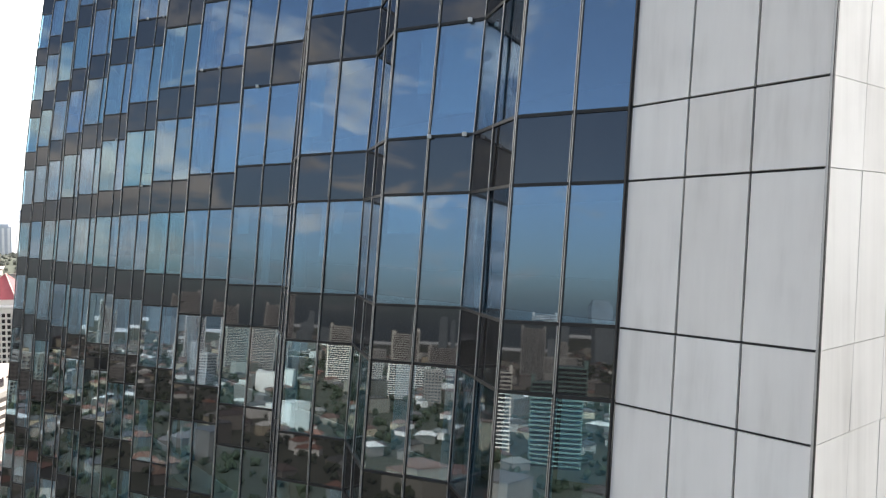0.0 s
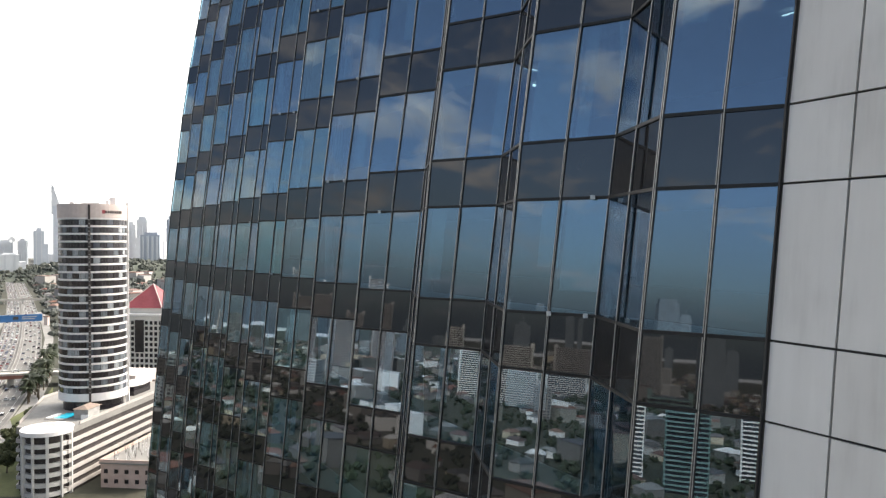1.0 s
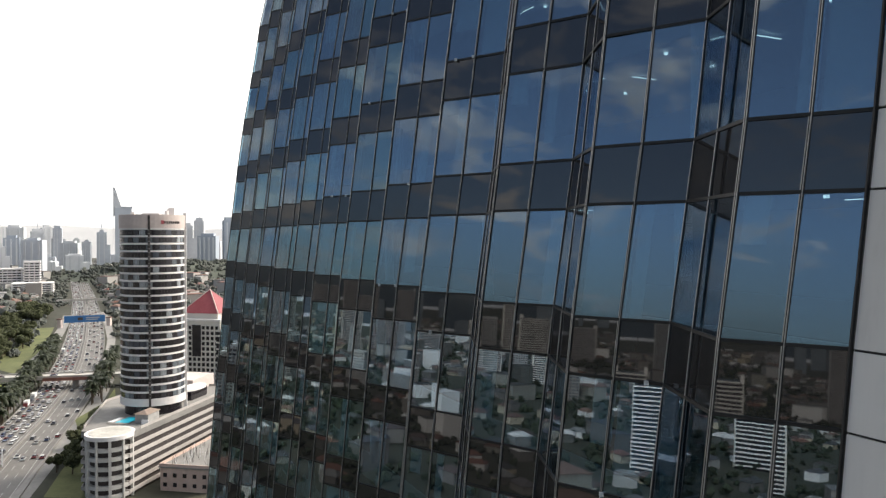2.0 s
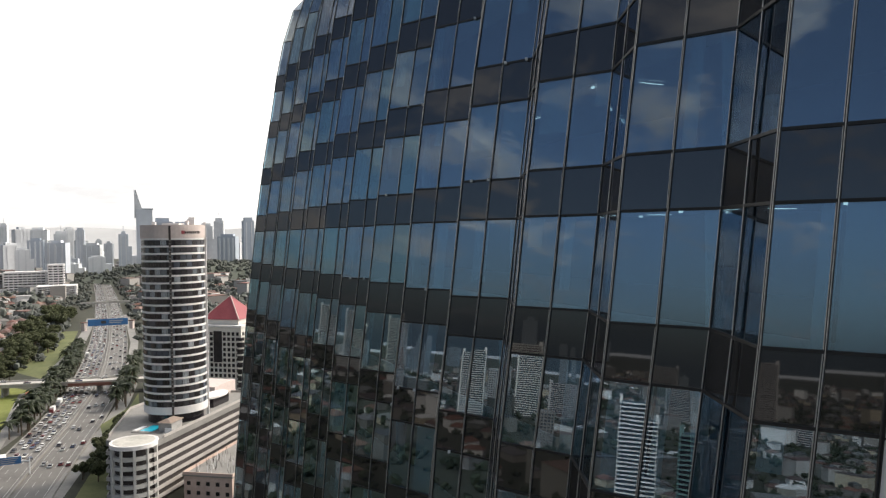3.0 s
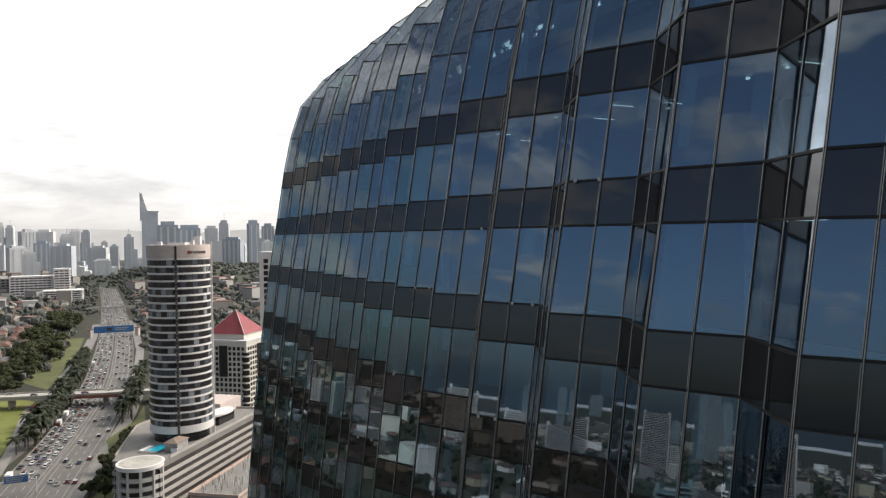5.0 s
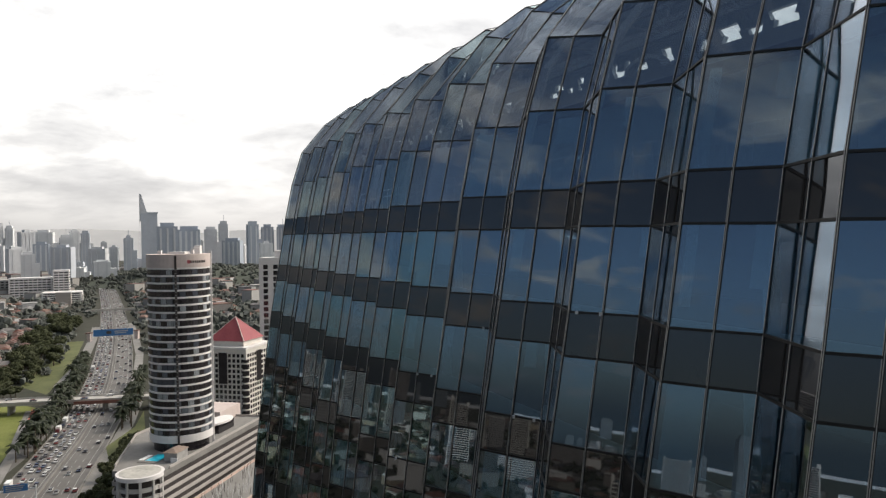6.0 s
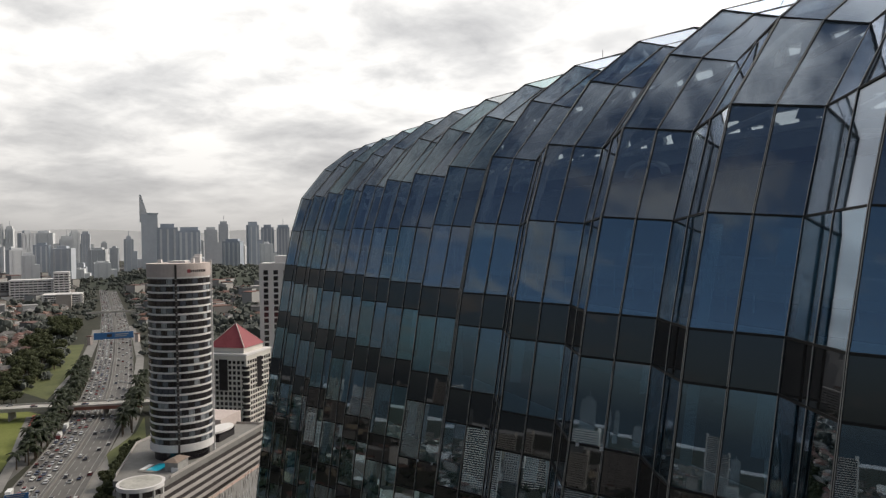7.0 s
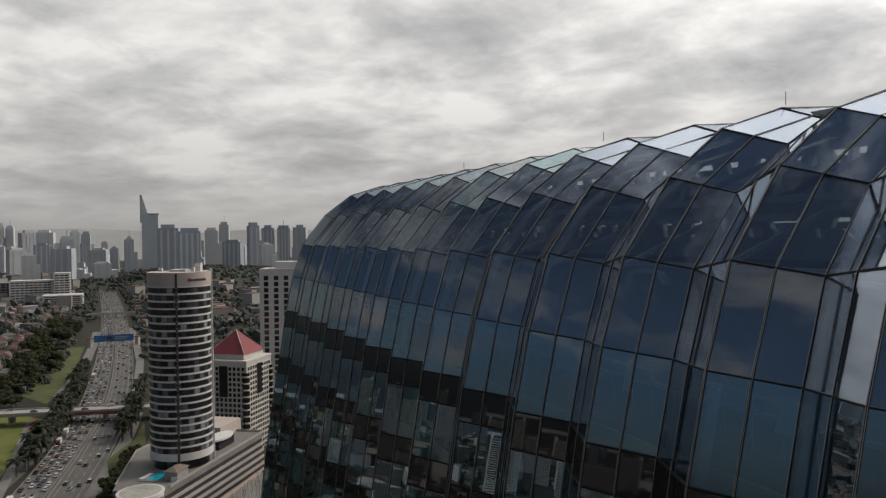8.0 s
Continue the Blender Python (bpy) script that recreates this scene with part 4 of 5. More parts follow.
TX, TY, TR, DECK = -272.5, 188.5, 12.4, -66.0
hotel = empty("round_tower", (TX, TY, DECK), "round high-rise with white floor rings and dark glazing", "building")
drum(TX, TY, TR - 1.2, DECK, -60.5).put("lobby", DARK_GLASS, hotel)
drum(TX, TY, TR + 0.5, -61.6, -58.6).put("base_ring", WHITE_PAINT, hotel)
FLOORS, FH = 23, 3.0
to_cam = math.atan2(-TY, -TX)
for i in range(FLOORS):
    z = -58.6 + FH * i
    drum(TX, TY, TR, z, z + FH).put("window_band", DARK_GLASS, hotel)
    drum(TX, TY, TR + 0.35, z + FH - 0.74, z + FH).put("floor_ring", WHITE_PAINT, hotel)
ZT = -58.6 + FH * FLOORS
crest = drum(TX, TY, TR + 0.55, ZT + 0.004, ZT + 5.4).put("parapet", PINK_PAINT, hotel)
# the pale entries paint sky glints onto some of the panes
PANES = palette("tower windows with glints", [(0.018, 0.015, 0.019), (0.03, 0.025, 0.03), (0.022, 0.019, 0.024), (0.028, 0.024, 0.03), (0.05, 0.048, 0.056), (0.16, 0.18, 0.20), (0.08, 0.09, 0.115), (0.36, 0.38, 0.40), (0.025, 0.021, 0.026), (0.02, 0.017, 0.022)], 0.12, False, 0.8, 0.8)
STEP = 2.9 / 14
for j in range(14):                       # window panes on the side that is seen
    a0 = to_cam - 1.45 + STEP * j
    arc = [a0 + STEP * (0.04 + 0.92 * q / 3) for q in range(4)]
    me = bpy.data.meshes.new("window")
    vv = [(TR * 1.012 * math.cos(x) - 0, TR * 1.012 * math.sin(x), z) for z in (0.1, FH - 0.8) for x in arc]
    me.from_pydata(vv, [], [(q, q + 1, q + 5, q + 4) for q in range(3)])
    me.materials.append(PANES)
    for i in range(FLOORS):
        w = new("window", me)
        w.parent = hotel
        w.location = (0, 0, -58.6 + FH * i - DECK)
for i in range(24):                       # slim window posts on the side that is seen
    a = to_cam - 1.5 + 3.0 * i / 29
    if abs(a - to_cam - 0.1) < 0.12:
        continue
    h = Heap()
    c = Vector((TX + (TR + 0.12) * math.cos(a), TY + (TR + 0.12) * math.sin(a), 0))
    h.beam((c.x, c.y, -58.6), (c.x, c.y, ZT), 0.10, 0.10)
    h.put("window_post", SHADE_AND_TRIM, hotel)
a = to_cam - 0.10
c = Vector((TX + (TR + 0.2) * math.cos(a), TY + (TR + 0.2) * math.sin(a), 0))
h = Heap()
h.box((c.x, c.y, (DECK + ZT + 5) / 2), (1.2, 0.8, ZT + 5 - DECK), a)
strip = h.put("service_strip", SHADE_AND_TRIM, hotel)
for i in range(FLOORS * 2):
    h = Heap()
    z = -58 + i * FH / 2
    e = Vector((math.cos(a), math.sin(a), 0))
    h.box((c.x + e.x * 0.6, c.y + e.y * 0.6, z), (0.2, 0.6, 0.3), a)
    h.put("louvre", CONCRETE, strip)
a = to_cam + 1.42
h = Heap()
h.box((TX + (TR + 0.4) * math.cos(a), TY + (TR + 0.4) * math.sin(a), (DECK + ZT + 6.5) / 2), (1.2, 0.8, ZT + 6.5 - DECK), a)
h.put("edge_fin", WHITE_PAINT, hotel)
for dx, dy, sx, sy, hz in ((-1, 1, 7, 6, 0.9), (6.0, 5, 3, 2.6, 2.6), (3.0, 7.5, 2.6, 2.2, 3.4), (-8.2, -3.5, 1.6, 1.4, 1.4), (7.5, 1.5, 1.2, 1.2, 1.8)):
    h = Heap()
    h.box((TX + dx, TY + dy, ZT + 5.4 + hz / 2 - 0.6), (sx, sy, hz + 1.2), 0.6)
    h.put("plant_room", WHITE_PAINT, hotel)
for i in range(9):                        # sign on the parapet, unreadable: plain bars
    a = to_cam + 0.30 + 0.075 * i
    h = Heap()
    h.box((TX + (TR + 0.62) * math.cos(a), TY + (TR + 0.62) * math.sin(a), ZT + 2.3), (0.2, 0.55 if i else 1.2, 1.0 if i else 1.4), a)
    h.put("lettering_bar", RED_ROOF if i == 0 else SHADE_AND_TRIM, crest)

POD_PAINT = plain("weathered pale render", (0.34, 0.315, 0.295), (0.47, 0.44, 0.415), 0.08, 0.8, 0.8)
POD = [(-246, 160), (-281, 240), (-318, 222), (-303, 186), (-264, 152)]
podium = empty("car_park_podium", (-275, 195, GROUND), "long car-park podium with alternating pale and dark bands", "building")


def inset_ring(ring, d):
    cx, cy = sum(x for x, _ in ring) / len(ring), sum(y for _, y in ring) / len(ring)
    return [(x + (cx - x) * d, y + (cy - y) * d) for x, y in ring]


# solid dark core in place of the shaded depth between the levels
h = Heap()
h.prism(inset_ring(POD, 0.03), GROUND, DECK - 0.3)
h.put("parking_shade_core", SHADE_AND_TRIM, podium)
for i in range(7):
    z = DECK - 1.9 - 3.3 * i
    h = Heap()
    if i == 0:
        h.prism(POD, z, z + 2.3)
        h.put("roof_deck", PAVING, podium)
        continue
    # dark floors paint the shade seen down between the bands
    h.prism(inset_ring(POD, 0.008), z, z + 0.3)
    h.put("parking_floor", SHADE_AND_TRIM, podium)
    for (ax, ay), (bx, by) in zip(POD, POD[1:] + POD[:1]):
        h = Heap()
        h.beam((ax, ay, z + 0.72), (bx, by, z + 0.72), 0.35, 1.44)
        h.put("parapet_band", POD_PAINT, podium)
for (ax, ay), (bx, by) in zip(POD, POD[1:] + POD[:1]):
    h = Heap()
    if (ax, ay) == POD[4]:
        continue
    pa, pb = Vector((ax, ay, DECK + 0.9)), Vector((bx, by, DECK + 0.9))
    pa, pb = pa.lerp(pb, 0.08 if (ax, ay) == POD[0] else 0.0), pb.lerp(pa, 0.10 if (bx, by) == POD[4] else 0.0)
    h.beam(pa, pb, 0.35, 1.0)
    h.put("deck_parapet", POD_PAINT, podium)
CX, CY, CR = -253.9, 157.3, 8.2
DRUM_PAINT = plain("weathered white paint", (0.40, 0.39, 0.37), (0.56, 0.545, 0.52), 0.1, 0.9, 0.8)
corner_drum = empty("round_car_park", (CX, CY, GROUND), "round car-park ramp drum with open ringed levels", "building")
# dark core again in place of shade behind the ramp's rings
drum(CX, CY, CR - 1.4, GROUND, DECK - 1.0, 36).put("ramp_shade_core", SHADE_AND_TRIM, corner_drum)
drum(CX, CY, CR + 0.5, DECK - 1.0, DECK + 0.5, 40).put("roof_slab", WHITE_PAINT, corner_drum)
drum(CX, CY, CR - 0.7, DECK + 0.504, DECK + 0.62, 40).put("roof_finish", plain("stained pale roof finish", (0.30, 0.29, 0.26), (0.60, 0.58, 0.53), 0.16, 0.9, 0.85), corner_drum)
for i in range(6):
    z = DECK - 5.2 - 3.4 * i
    drum(CX, CY, CR, z, z + 1.35, 40).put("ring_wall", DRUM_PAINT, corner_drum)
for i in range(7):
    a = math.atan2(-CY, -CX) - 1.75 + 0.58 * i
    h = Heap()
    h.box((CX + CR * math.cos(a), CY + CR * math.sin(a), (GROUND + DECK - 1) / 2), (0.9, 1.0 if i % 2 else 0.6, DECK - 1 - GROUND), a)
    h.put("pier", DRUM_PAINT, corner_drum)
pool = empty("swimming_pool", (-264.9, 170.9, DECK + 0.4), "small turquoise swimming pool on the podium deck", "pool")
axd = math.atan2(80, -35)
h = Heap()
h.box((-264.9, 170.9, DECK + 0.52), (13, 8, 0.2), axd)
h.put("pool_surround", PAVING, pool)
h = Heap()
h.box((-263.9, 171.4, DECK + 0.64), (9, 5.6, 0.08), axd)
h.put("water", WATER, pool)
h = Heap()
h.box((-268.0, 168.6, DECK + 0.66), (7, 2.0, 0.12), axd)
h.put("sun_deck", FIXTURE, pool)
hut = empty("pool_pavilion", (-256.8, 174.8, DECK + 0.4), "brown-roofed pavilion beside the pool", "pavilion")
h = Heap()
h.box((-256.8, 174.8, DECK + 2.2), (7.6, 5.6, 3.6), axd)
h.put("wall", CONCRETE, hut)
h = Heap()
e, f = Vector((math.cos(axd), math.sin(axd), 0)), Vector((-math.sin(axd), math.cos(axd), 0))
o = Vector((-256.8, 174.8, DECK + 4.1))
ring4 = [o + e * 4.7 + f * 3.2, o - e * 4.7 + f * 3.2, o - e * 4.7 - f * 3.2, o + e * 4.7 - f * 3.2]
apex = [o + e * 2 + Vector((0, 0, 1.3)), o - e * 2 + Vector((0, 0, 1.3))]
h.face([ring4[0], ring4[1], apex[1], apex[0]])
h.face([ring4[2], ring4[3], apex[0], apex[1]])
h.face([ring4[1], ring4[2], apex[1]])
h.face([ring4[3], ring4[0], apex[0]])
h.face(ring4)
h.put("roof", plain("weathered brown roof", (0.20, 0.15, 0.12), (0.30, 0.24, 0.20), 0.3, 2, 0.9), hut)
canopy = empty("deck_canopy", (-286, 214, DECK + 0.4), "rounded white canopy over a dark glazed hall", "canopy")
h = Heap()
h.prism([(-279 + 9 * math.cos(t) * math.cos(axd) - 4.5 * math.sin(t) * math.sin(axd), 213 + 9 * math.cos(t) * math.sin(axd) + 4.5 * math.sin(t) * math.cos(axd)) for t in [math.tau * i / 28 for i in range(28)]], DECK + 4.4, DECK + 5.2)
h.put("roof_slab", WHITE_PAINT, canopy)
h = Heap()
h.box((-279, 213, DECK + 2.4), (14, 6.4, 4.0), axd)
h.put("glazed_hall", DARK_GLASS, canopy)
h = Heap()
h.box((-298, 226, DECK + 3), (20, 14, 6), axd)
tagged(h.put("rooftop_block", PINK_PAINT), "pale flat-roofed block on the podium deck", "building")
for i, (x, y) in enumerate(((-282, 205), (-277, 196), (-254, 172), (-289, 226))):
    h = Heap()
    h.box((x, y, DECK + 1.2), (2.5, 2.0, 1.7), axd + i)
    tagged(h.put("rooftop_unit", STEEL), "grey ventilation unit on the podium deck", "ventilation", "podium units")

low = empty("low_building", (-246, 203, GROUND), "low dusky pink building with a rooftop thick with steel rods", "building")
DUSKY = plain("dusky pink render", (0.42, 0.31, 0.26), (0.56, 0.44, 0.38), 0.08, 0.8, 0.85)
h = Heap()
h.box((-246, 203, -84.6), (62, 20, 8.8), axd)
h.put("wall", DUSKY, low)
h = Heap()
h.box((-246, 203, -80.0), (63, 21, 0.5), axd)
h.put("roof", PAVING, low)
for sg in (-1, 1):
    h = Heap()
    o = Vector((-246, 203, -79.2)) + f * sg * 10.2
    h.beam(o - e * 31.3, o + e * 31.3, 0.35, 1.1)
    h.put("roof_parapet", DUSKY, low)
for sg in (-1, 1):
    h = Heap()
    o = Vector((-246, 203, -79.2)) + e * sg * 31.2
    h.beam(o - f * 10.0, o + f * 10.0, 0.35, 1.1)
    h.put("roof_parapet", DUSKY, low)
rr = random.Random(3)
for i in range(130):
    q = Vector((-246, 203, -79.8)) + e * rr.uniform(-30, 30) + f * rr.uniform(-9, 9)
    h = Heap()
    h.beam(q, q + Vector((rr.uniform(-0.7, 0.7), rr.uniform(-0.7, 0.7), rr.uniform(1.8, 4.5))), 0.10, 0.10)
    h.put("steel_rod", SHADE_AND_TRIM if i % 3 else STEEL, low)
for i in range(14):
    for row in range(2):
        h = Heap()
        q = Vector((-246, 203, -86.6 + 3.6 * row)) + e * (-28.5 + 4.3 * i) - f * 10.03
        h.box(q, (1.5, 0.2, 1.5), axd)
        h.put("window", DARK_GLASS, low)
for i in range(5):
    for row in range(2):
        h = Heap()
        q = Vector((-246, 203, -86.6 + 3.6 * row)) - e * 31.03 + f * (-8 + 4 * i)
        h.box(q, (0.2, 1.5, 1.5), axd)
        h.put("window", DARK_GLASS, low)


# ==== buildings with window grids ====
def gridded(name, label, centre, size, turn, z0, z1, cols, rows, wall, win=(0.55, 0.62), faces=(0, 1, 2, 3), group="", one_mesh=False, skip=None):
    """A block with recessed windows set out in columns and rows on the faces given."""
    ob = empty(name, (*centre, z0), label, "building", group)
    h = Heap()
    h.box((*centre, (z0 + z1) / 2), (size[0], size[1], z1 - z0), turn)
    h.put("wall", wall, ob)
    heap = Heap()
    ex, ey = Vector((math.cos(turn), math.sin(turn), 0)), Vector((-math.sin(turn), math.cos(turn), 0))
    for fc in faces:
        nrm, tan, half, length = [(ex, ey, size[0] / 2, size[1]), (ey, ex, size[1] / 2, size[0]), (-ex, ey, size[0] / 2, size[1]), (-ey, ex, size[1] / 2, size[0])][fc]
        nc = cols[fc % 2]
        cw, rh = length * 0.94 / nc, (z1 - z0) * 0.96 / rows
        for i in range(nc):
            for j in range(rows):
                if skip and skip(fc, i, j):
                    continue
                c = Vector((*centre, z0 + rh * (j + 0.5))) + tan * (cw * (i - (nc - 1) / 2)) + nrm * (half + 0.02)
                one = heap if one_mesh else Heap()
                one.box(c, (0.25, cw * win[0], rh * win[1]), math.atan2(nrm.y, nrm.x))
                if not one_mesh:
                    one.put("window", DARK_GLASS, ob)
    if one_mesh:
        tagged(heap.put("window_grid", DARK_GLASS, ob), kind="stuff")
    return ob


CREAM = plain("cream facade tiles", (0.58, 0.55, 0.50), (0.72, 0.69, 0.63), 0.1, 1, 0.75)
RC, RT = (-337.0, 269.0), radians(21.5)
red = gridded("red_roofed_building", "cream mid-rise with a crimson pyramid roof", RC, (28, 28), RT, GROUND, -38.5, (10, 10), 17, CREAM, (0.6, 0.64))
ex, ey = Vector((math.cos(RT), math.sin(RT), 0)), Vector((-math.sin(RT), math.cos(RT), 0))
h = Heap()
h.box((*RC, -37.9), (28.6, 28.6, 1.0), RT)
h.put("cornice", WHITE_PAINT, red)
h = Heap()
h.box((*RC, -35.9), (21.5, 21.5, 2.8), RT)
h.put("attic", CREAM, red)
h = Heap()
o = Vector((*RC, -34.5))
base = [o + ex * sx * 11.4 + ey * sy * 11.4 for sx, sy in ((-1, -1), (1, -1), (1, 1), (-1, 1))]
top = o + Vector((0, 0, 12.3))
for i in range(4):
    h.face([base[i], base[(i + 1) % 4], top])
h.face(base)
h.put("roof", RED_ROOF, red)
for c in base:      # pale ridge cappings
    h = Heap()
    h.beam(c + Vector((0, 0, 0.15)), top + Vector((0, 0, 0.15)), 0.4, 0.25)
    h.put("ridge_capping", PINK_PAINT, red)
for sx, sy, nx in ((0, -1, 1), (-1, 0, 0), (0, 1, 1), (1, 0, 0)):     # tall glazed bays in the middle of each side
    h = Heap()
    c = Vector((*RC, -49)) + ex * sx * 13.9 + ey * sy * 13.9
    h.box(c, (5.0, 0.9, 17) if nx else (0.9, 5.0, 17), RT)
    h.put("glazed_bay", DARK_GLASS, red)
for sx, sy in ((-1, -1), (1, -1), (1, 1), (-1, 1)):
    h = Heap()
    h.prism(circle(RC[0] + (ex * sx * 13.3 + ey * sy * 13.3).x, RC[1] + (ex * sx * 13.3 + ey * sy * 13.3).y, 1.9, 16), GROUND, -44)
    bay = h.put("corner_bay", DARK_GLASS, red)
    for j in range(12):
        h = Heap()
        h.prism(circle(RC[0] + (ex * sx * 13.3 + ey * sy * 13.3).x, RC[1] + (ex * sx * 13.3 + ey * sy * 13.3).y, 2.0, 16), GROUND + 3 + 3.6 * j, GROUND + 3.9 + 3.6 * j)
        h.put("corner_ring", CREAM, bay)

gridded("office_block", "tall white office block with dark window columns", (-369, 338), (34, 24), math.atan2(0.65, 0.76), GROUND, 9, (3, 5), 24, WHITE_PAINT, (0.45, 0.72), (2, 3), "pale office blocks")
h = Heap()
h.box((-366, 340, 11), (22, 14, 5), math.atan2(0.65, 0.76))
tagged(h.put("roof_block", WHITE_PAINT), "white plant storey on the office block roof", "roof block")
HT = math.atan2(HW.y, HW.x)
gridded("hospital_block", "white slab building with window bands", (-1352, 688), (30, 26), HT, GROUND, -33, (3, 3), 12, WHITE_PAINT, (0.8, 0.45), (2, 3), "white slab group")
gridded("hospital_block", "lower white slab building with window bands", (-1395, 655), (36, 70), HT, GROUND, -46, (9, 5), 9, WHITE_PAINT, (0.8, 0.45), (2, 3), "white slab group")
gridded("hospital_block", "striped white low-rise with flat roof", (-1285, 655), (44, 62), HT, GROUND, -68, (1, 1), 6, WHITE_PAINT, (0.96, 0.45), (2, 3), "white slab group")
gridded("hospital_block", "grey slab building with window bands", (-1440, 640), (40, 50), HT, GROUND, -50, (6, 4), 8, CONCRETE, (0.7, 0.5), (2, 3), "white slab group")
gridded("warehouse", "long pale flat-roofed shed", (-1080, 720), (60, 34), HT, GROUND, -79, (4, 6), 2, WHITE_PAINT, (0.7, 0.4), (2, 3), "pale sheds")
gridded("warehouse", "pale flat-roofed block beside the slip road", (-640, 470), (16, 14), HT, GROUND, -66, (3, 3), 6, CONCRETE, (0.6, 0.5), (2, 3), "pale sheds")


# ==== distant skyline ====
# air haze is put into these facade colours, from blue grey to faint
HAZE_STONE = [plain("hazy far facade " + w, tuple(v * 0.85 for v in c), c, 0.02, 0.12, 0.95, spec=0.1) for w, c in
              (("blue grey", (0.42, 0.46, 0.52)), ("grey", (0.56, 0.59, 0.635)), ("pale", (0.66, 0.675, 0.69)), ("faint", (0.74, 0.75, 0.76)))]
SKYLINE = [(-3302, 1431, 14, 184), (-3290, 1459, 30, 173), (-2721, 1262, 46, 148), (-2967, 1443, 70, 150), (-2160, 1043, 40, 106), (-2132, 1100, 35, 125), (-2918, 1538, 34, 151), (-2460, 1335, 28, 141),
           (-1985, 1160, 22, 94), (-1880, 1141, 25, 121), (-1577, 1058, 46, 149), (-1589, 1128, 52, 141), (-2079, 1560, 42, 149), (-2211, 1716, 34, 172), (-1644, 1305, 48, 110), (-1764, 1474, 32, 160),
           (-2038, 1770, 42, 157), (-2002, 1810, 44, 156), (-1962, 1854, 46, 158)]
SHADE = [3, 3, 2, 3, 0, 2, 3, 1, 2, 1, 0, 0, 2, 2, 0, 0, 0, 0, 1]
rs = random.Random(17)


# darker copy of the far facade colours, to dim the mirrored towers
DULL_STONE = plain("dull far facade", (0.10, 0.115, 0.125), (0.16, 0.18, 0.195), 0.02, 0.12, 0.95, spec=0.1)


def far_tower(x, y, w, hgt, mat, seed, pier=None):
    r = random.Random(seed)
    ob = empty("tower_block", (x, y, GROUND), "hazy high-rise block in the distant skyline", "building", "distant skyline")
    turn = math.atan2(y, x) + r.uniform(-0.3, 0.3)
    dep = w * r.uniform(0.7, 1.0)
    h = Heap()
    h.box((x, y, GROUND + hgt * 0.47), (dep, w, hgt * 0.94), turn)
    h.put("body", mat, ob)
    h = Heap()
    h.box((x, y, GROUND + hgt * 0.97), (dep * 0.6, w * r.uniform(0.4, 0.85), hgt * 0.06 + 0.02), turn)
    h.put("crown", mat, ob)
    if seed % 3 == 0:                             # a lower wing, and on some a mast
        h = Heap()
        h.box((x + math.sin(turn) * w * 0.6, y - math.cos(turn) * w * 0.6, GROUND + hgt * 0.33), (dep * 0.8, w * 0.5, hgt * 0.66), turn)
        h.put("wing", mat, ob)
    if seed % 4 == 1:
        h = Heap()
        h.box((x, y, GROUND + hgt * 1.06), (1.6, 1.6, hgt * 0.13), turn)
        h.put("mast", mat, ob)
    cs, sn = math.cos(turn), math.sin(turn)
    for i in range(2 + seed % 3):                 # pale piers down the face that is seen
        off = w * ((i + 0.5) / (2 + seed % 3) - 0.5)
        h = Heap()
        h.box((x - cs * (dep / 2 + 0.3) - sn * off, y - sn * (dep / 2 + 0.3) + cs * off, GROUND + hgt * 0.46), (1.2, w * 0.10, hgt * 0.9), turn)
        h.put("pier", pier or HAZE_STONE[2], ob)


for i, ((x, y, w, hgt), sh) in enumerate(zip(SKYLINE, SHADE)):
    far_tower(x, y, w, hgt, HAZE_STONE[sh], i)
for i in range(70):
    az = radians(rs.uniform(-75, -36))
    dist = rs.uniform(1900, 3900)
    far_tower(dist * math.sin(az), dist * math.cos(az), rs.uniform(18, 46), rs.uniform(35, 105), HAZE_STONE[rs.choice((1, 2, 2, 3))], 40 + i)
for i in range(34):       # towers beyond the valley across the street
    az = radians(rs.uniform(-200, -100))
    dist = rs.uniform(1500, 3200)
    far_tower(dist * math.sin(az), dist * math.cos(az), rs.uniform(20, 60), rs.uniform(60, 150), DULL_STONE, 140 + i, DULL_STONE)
spire = empty("spire_tower", (-1936, 1241, GROUND), "slender hazy tower with a tall sloping fin", "building")
turn = math.atan2(1241, -1936)
sx, sy = Vector((math.cos(turn), math.sin(turn), 0)), Vector((-math.sin(turn), math.cos(turn), 0))
o = Vector((-1936, 1241, 0))
h = Heap()
h.box((-1936, 1241, GROUND + 92), (36, 44, 184), turn)
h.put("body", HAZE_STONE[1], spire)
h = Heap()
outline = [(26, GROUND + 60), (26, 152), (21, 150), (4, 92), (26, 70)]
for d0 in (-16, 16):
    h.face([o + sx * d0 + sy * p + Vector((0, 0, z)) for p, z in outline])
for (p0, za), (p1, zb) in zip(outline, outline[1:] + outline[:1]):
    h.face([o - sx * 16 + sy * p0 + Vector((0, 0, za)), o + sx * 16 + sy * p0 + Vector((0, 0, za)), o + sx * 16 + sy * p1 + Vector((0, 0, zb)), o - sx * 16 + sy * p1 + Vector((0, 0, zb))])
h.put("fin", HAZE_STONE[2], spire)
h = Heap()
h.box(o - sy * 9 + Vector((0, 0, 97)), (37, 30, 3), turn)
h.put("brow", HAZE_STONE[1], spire)

